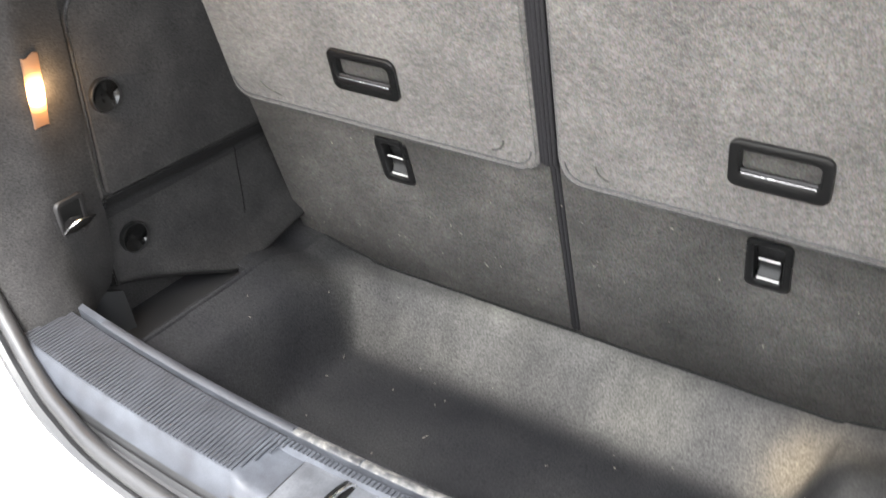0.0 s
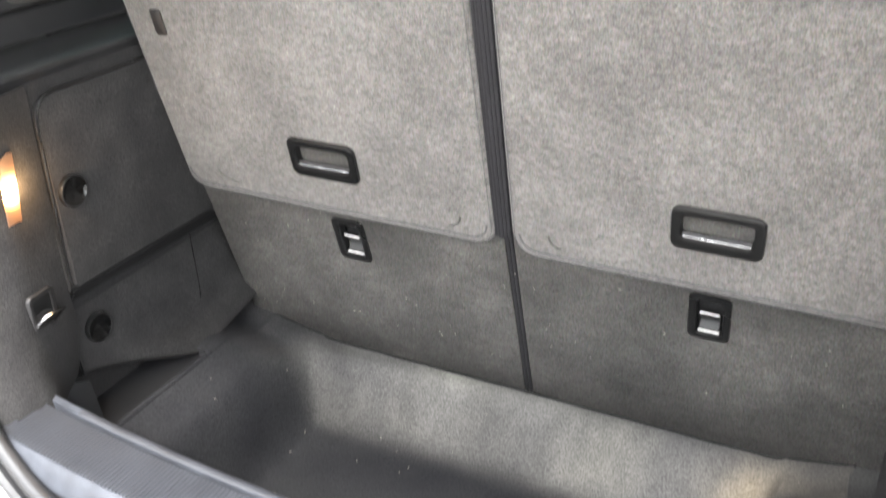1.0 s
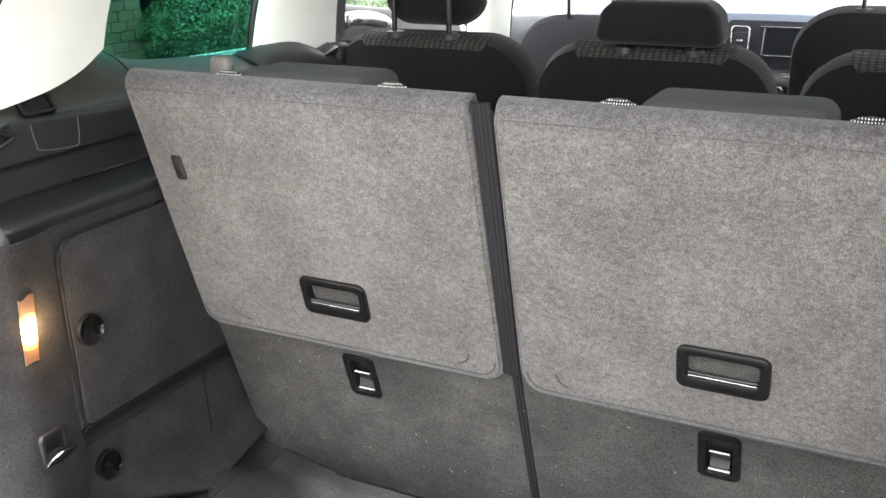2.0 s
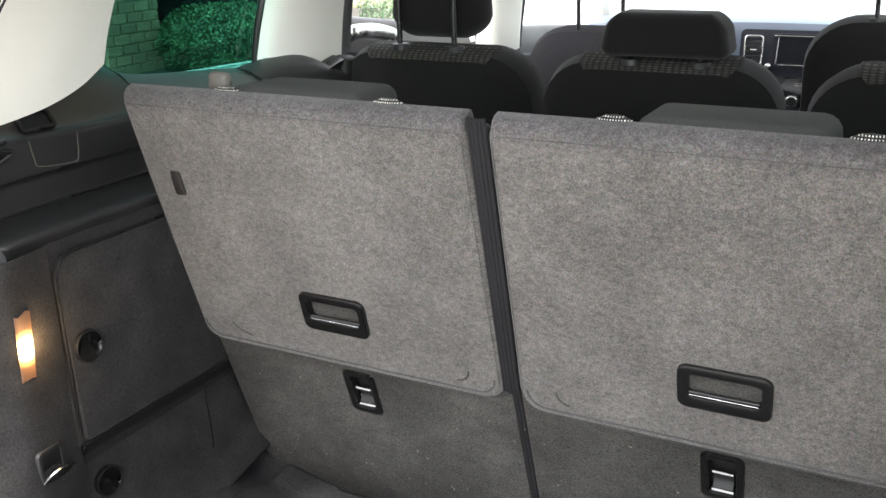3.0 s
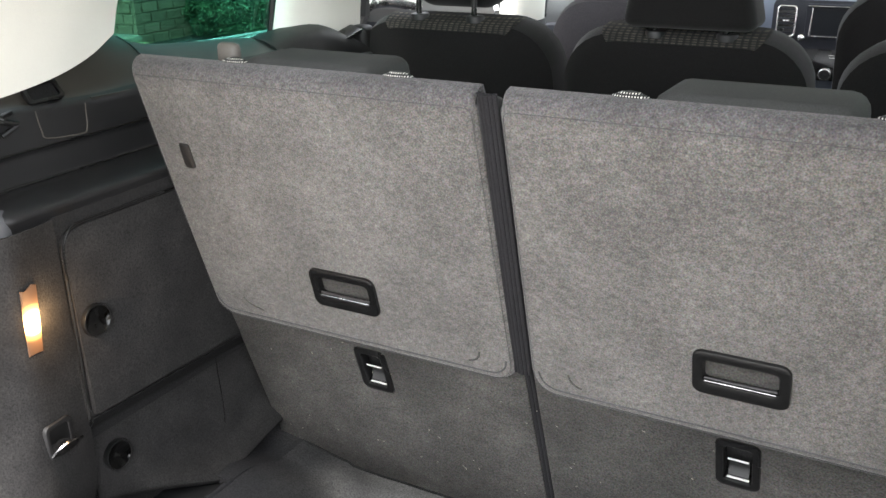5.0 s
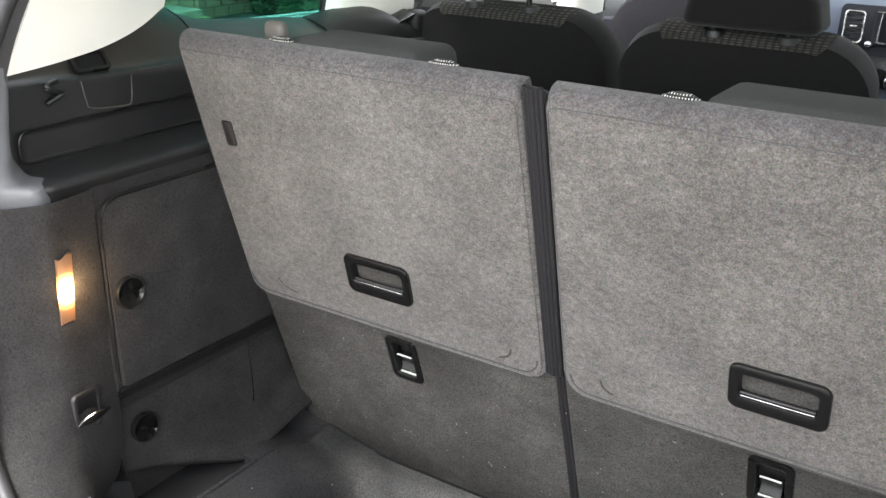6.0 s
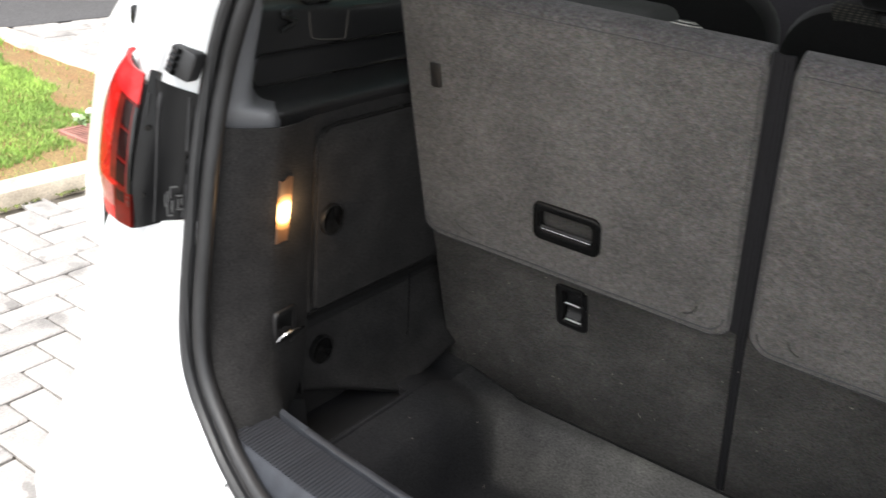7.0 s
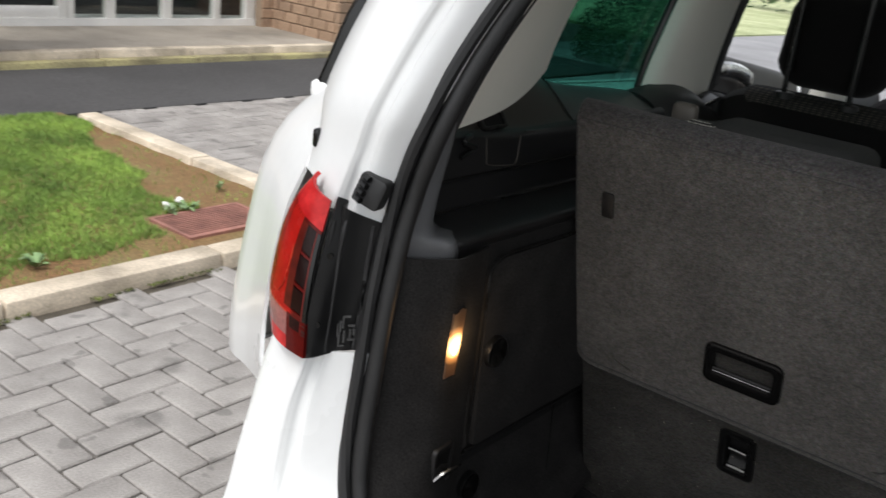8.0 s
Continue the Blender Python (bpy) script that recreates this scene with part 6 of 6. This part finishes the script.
pier = thing("brick_pier", (-7.4, 6.3, 0), "tan brick pier beside the shop front", "wall", kind="structure")
part("mortar", box((-8.2, 5.89, 0), (-6.94, 6.66, 4.0)), BRICKMORTAR, pier)
part("jamb_mortar", box((-8.3, 5.72, 0), (-7.94, 5.888, 4.0)), BRICKMORTAR, pier)
# added backdrops, coloured for the darkness behind the bush
part("side_wall", box((-9.2, 8.6, 0), (-6.7, 9.0, 4.0)), DARKFILL, pier)
part("back_wall", box((-9.2, 6.9, 0), (-9.0, 8.7, 4.0)), DARKFILL, pier)
corner_pier = thing("brick_pier", (-7.0, 1.8, 0), "tan brick pier standing at the walkway kerb", "wall", kind="structure")
part("mortar", box((-7.4, 1.48, 0), (-6.722, 2.125, 4.0)), BRICKMORTAR, corner_pier)
brick_me = {}
def brick_mesh(l):
    if l not in brick_me:
        bmb = box((-l / 2, -0.02, 0.004), (l / 2, 0.02, 0.096), 0.004, seg=1)
        ob = part("brick", bmb, BRICK, pier, smooth=False)
        brick_me[l] = ob.data
        bpy.data.objects.remove(ob)
    return brick_me[l]
count = 0
for r in range(14):
    for owner, p0, d, total, ang in ((pier, (-6.94, 5.88), (0, 1), 0.78, 90), (pier, (-7.95, 5.89), (1, 0), 1.0, 0), (pier, (-7.94, 5.72), (0, 1), 0.16, 90), (corner_pier, (-6.72, 1.50), (0, 1), 0.63, 90)):
        u = -0.11 if r % 2 else 0.0
        while u < total - 0.02:
            a, b = max(u, 0), min(u + 0.21, total)
            l = round(b - a, 3)
            if l > 0.03:
                ob = new("brick", brick_mesh(l))
                ob.parent = owner
                ob.matrix_parent_inverse = Matrix.Translation(owner.location).inverted()
                c = (a + b) / 2
                ob.matrix_basis = Matrix.Translation((p0[0] + d[0] * c, p0[1] + d[1] * c, r * 0.105)) @ Matrix.Rotation(radians(ang), 4, "Z")
                ob.scale = (1 - 0.008 / l, 1, 1)
                count += 1
            u += 0.218

def shrub(x, y, rx, ry, rz, n, seed, label):
    """A clipped shrub: a short stem and a crown of single leaves."""
    b = thing("bush", (x, y, 0), label, "bush", "clipped bushes")
    part("stem", tube([(x, y, 0), (x, y + 0.02, 0.2), (x + 0.02, y, 0.4)], 0.04, 8), SOIL, b)
    verts, faces = [], []
    rng = random.Random(seed)
    for i in range(n):
        d = Vector((rng.gauss(0, 1), rng.gauss(0, 1), rng.gauss(0, 1))).normalized()
        r = 1 + 0.10 * noise.noise(d * 3) - 0.35 * rng.random() ** 3
        q = (abs(d.x) ** 2.4 + abs(d.y) ** 2.4 + abs(d.z) ** 2.4) ** (-1 / 2.4)
        c = Vector((x + d.x * q * rx * r, y + d.y * q * ry * r, 0.24 + d.z * q * rz * r))
        if c.z < 0.03:
            continue
        u = Vector((rng.gauss(0, 1), rng.gauss(0, 1), rng.gauss(0, 1))).normalized()
        v = u.cross(d).normalized()
        a = rng.uniform(0.011, 0.022)
        k = len(verts)
        verts += [c - u * a, c + v * a * 0.5, c + u * a, c - v * a * 0.5]
        faces.append((k, k + 1, k + 2, k + 3))
    me = bpy.data.meshes.new("crown")
    me.from_pydata(verts, [], faces)
    me.materials.append(LEAF)
    crown = new("crown", me)
    crown.parent = b
    crown.matrix_parent_inverse = Matrix.Translation(b.location).inverted()


shrub(-6.29, 7.05, 0.74, 0.72, 0.44, 30000, 9, "clipped round evergreen bush beside the brick pier")
shrub(-5.35, 9.75, 0.95, 0.6, 0.62, 24000, 10, "wide clipped evergreen bush farther back")

apron = part("forecourt", box((-5.2, 7.05, -0.2), (60, 9.2, 0.01)), PALEROAD)
part("outer_slab", box((-7.2, 9.2, -0.2), (60, 90, 0.01)), PALEROAD, apron)
tagged(apron, "pale grey forecourt ahead of the car", "forecourt", kind="structure")
lawn = part("far_lawn", box((-60, 14, -0.2), (-7.2, 60, 0.04)), DRYGRASS)
tagged(lawn, "sunlit green lawn beyond the building", "lawn", kind="structure")
verts, faces = [], []
rng = random.Random(21)
for i in range(16000):
    x, y = rng.uniform(-34, -6), 30 + rng.gauss(0, 0.8)
    z = 2.6 * rng.random() ** 0.6 * (1 + 0.25 * noise.noise(Vector((x * 0.5, 0, 0))))
    a, d = rng.uniform(0.06, 0.13), Vector((rng.gauss(0, 1), rng.gauss(0, 1), rng.gauss(0, 1))).normalized()
    u = d.cross(Vector((0.3, 0.5, 0.8))).normalized()
    k = len(verts)
    c = Vector((x, y, z))
    verts += [c - d * a, c + u * a * 0.5, c + d * a, c - u * a * 0.5]
    faces.append((k, k + 1, k + 2, k + 3))
me = bpy.data.meshes.new("hedge")
me.from_pydata(verts, [], faces)
me.materials.append(LEAF)
tagged(new("hedge", me), "dark green hedge far beyond the lawn", "hedge", kind="stuff")

# moss along the kerb's foot
verts, faces = [], []
rng = random.Random(12)
for i in range(1500):
    y = rng.uniform(-3.0, 2.1)
    if noise.noise(Vector((0, y * 4, 7))) < -0.05:
        continue
    x = -2.747 + abs(rng.gauss(0, 0.010))
    an, l = rng.uniform(0, 6.283), rng.uniform(0.004, 0.011)
    c = Vector((x, y, rng.uniform(0.0, 0.008)))
    d, q = Vector((math.cos(an), math.sin(an), 0.5)) * l, Vector((-math.sin(an), math.cos(an), 0.2)) * l * 0.5
    k = len(verts)
    verts += [c - d, c + q, c + d, c - q]
    faces.append((k, k + 1, k + 2, k + 3))
me = bpy.data.meshes.new("moss")
me.from_pydata(verts, [], faces)
me.materials.append(MOSS)
tagged(new("moss", me), "dark green moss along the foot of the kerb", "moss", kind="stuff")

# ---- pavers ----
paving = thing("paving", (-1.8, 1, 0), "herringbone paving of worn grey concrete blocks", "paving", kind="structure")
bmp = box((-0.1018, -0.0493, -0.05), (0.1018, 0.0493, 0.0), 0.005, seg=1)
first = part("paver", bmp, PAVER, paving, smooth=False)
paver_me = first.data
bpy.data.objects.remove(first)
U0 = 0.105
x0, y0 = -2.274, 0.065
far_v, far_f = [], []
pv = [v.co.copy() for v in paver_me.vertices]
pf = [tuple(p.vertices) for p in paver_me.polygons]
near = 0
rng = random.Random(2)
for i in range(-60, 60):
    for j in range(-40, 40):
        # lattice steps (1, -1) and (4, 0): one block along x, one along y
        bx, by = x0 + (i + 4 * j) * U0, y0 + (-i) * U0
        for along, cx, cy in ((0, 1.0, 0.5), (1, -1.5, 1.0)):
            px, py = bx + cx * U0, by + cy * U0
            lane = -2.72 < px < 0.9 and -2.2 < py < 2.6
            beyond = -5.42 < px < -0.8 and 2.02 < py < 7.0
            if not (lane or beyond):
                continue
            ang = (radians(90) if along else 0) + rng.uniform(-0.012, 0.012)
            z = rng.uniform(-0.003, 0.002)
            mm = Matrix.Translation((px, py, z)) @ Matrix.Rotation(ang, 4, "Z") @ Matrix.Rotation(rng.uniform(-0.005, 0.005), 4, "X")
            if -2.8 < px < -1.1 and -0.75 < py < 1.35 and near < 290:
                ob = new("paver", paver_me)
                ob.parent = paving
                ob.matrix_parent_inverse = Matrix.Translation(paving.location).inverted()
                ob.matrix_basis = mm
                near += 1
            else:
                k = len(far_v)
                far_v += [mm @ v for v in pv]
                far_f += [tuple(k + q for q in f) for f in pf]
me = bpy.data.meshes.new("far_pavers")
me.from_pydata(far_v, [], far_f)
me.materials.append(PAVER)
fp = new("outer_pavers", me)
fp.parent = paving
fp.matrix_parent_inverse = Matrix.Translation(paving.location).inverted()
tagged(fp, kind="stuff")
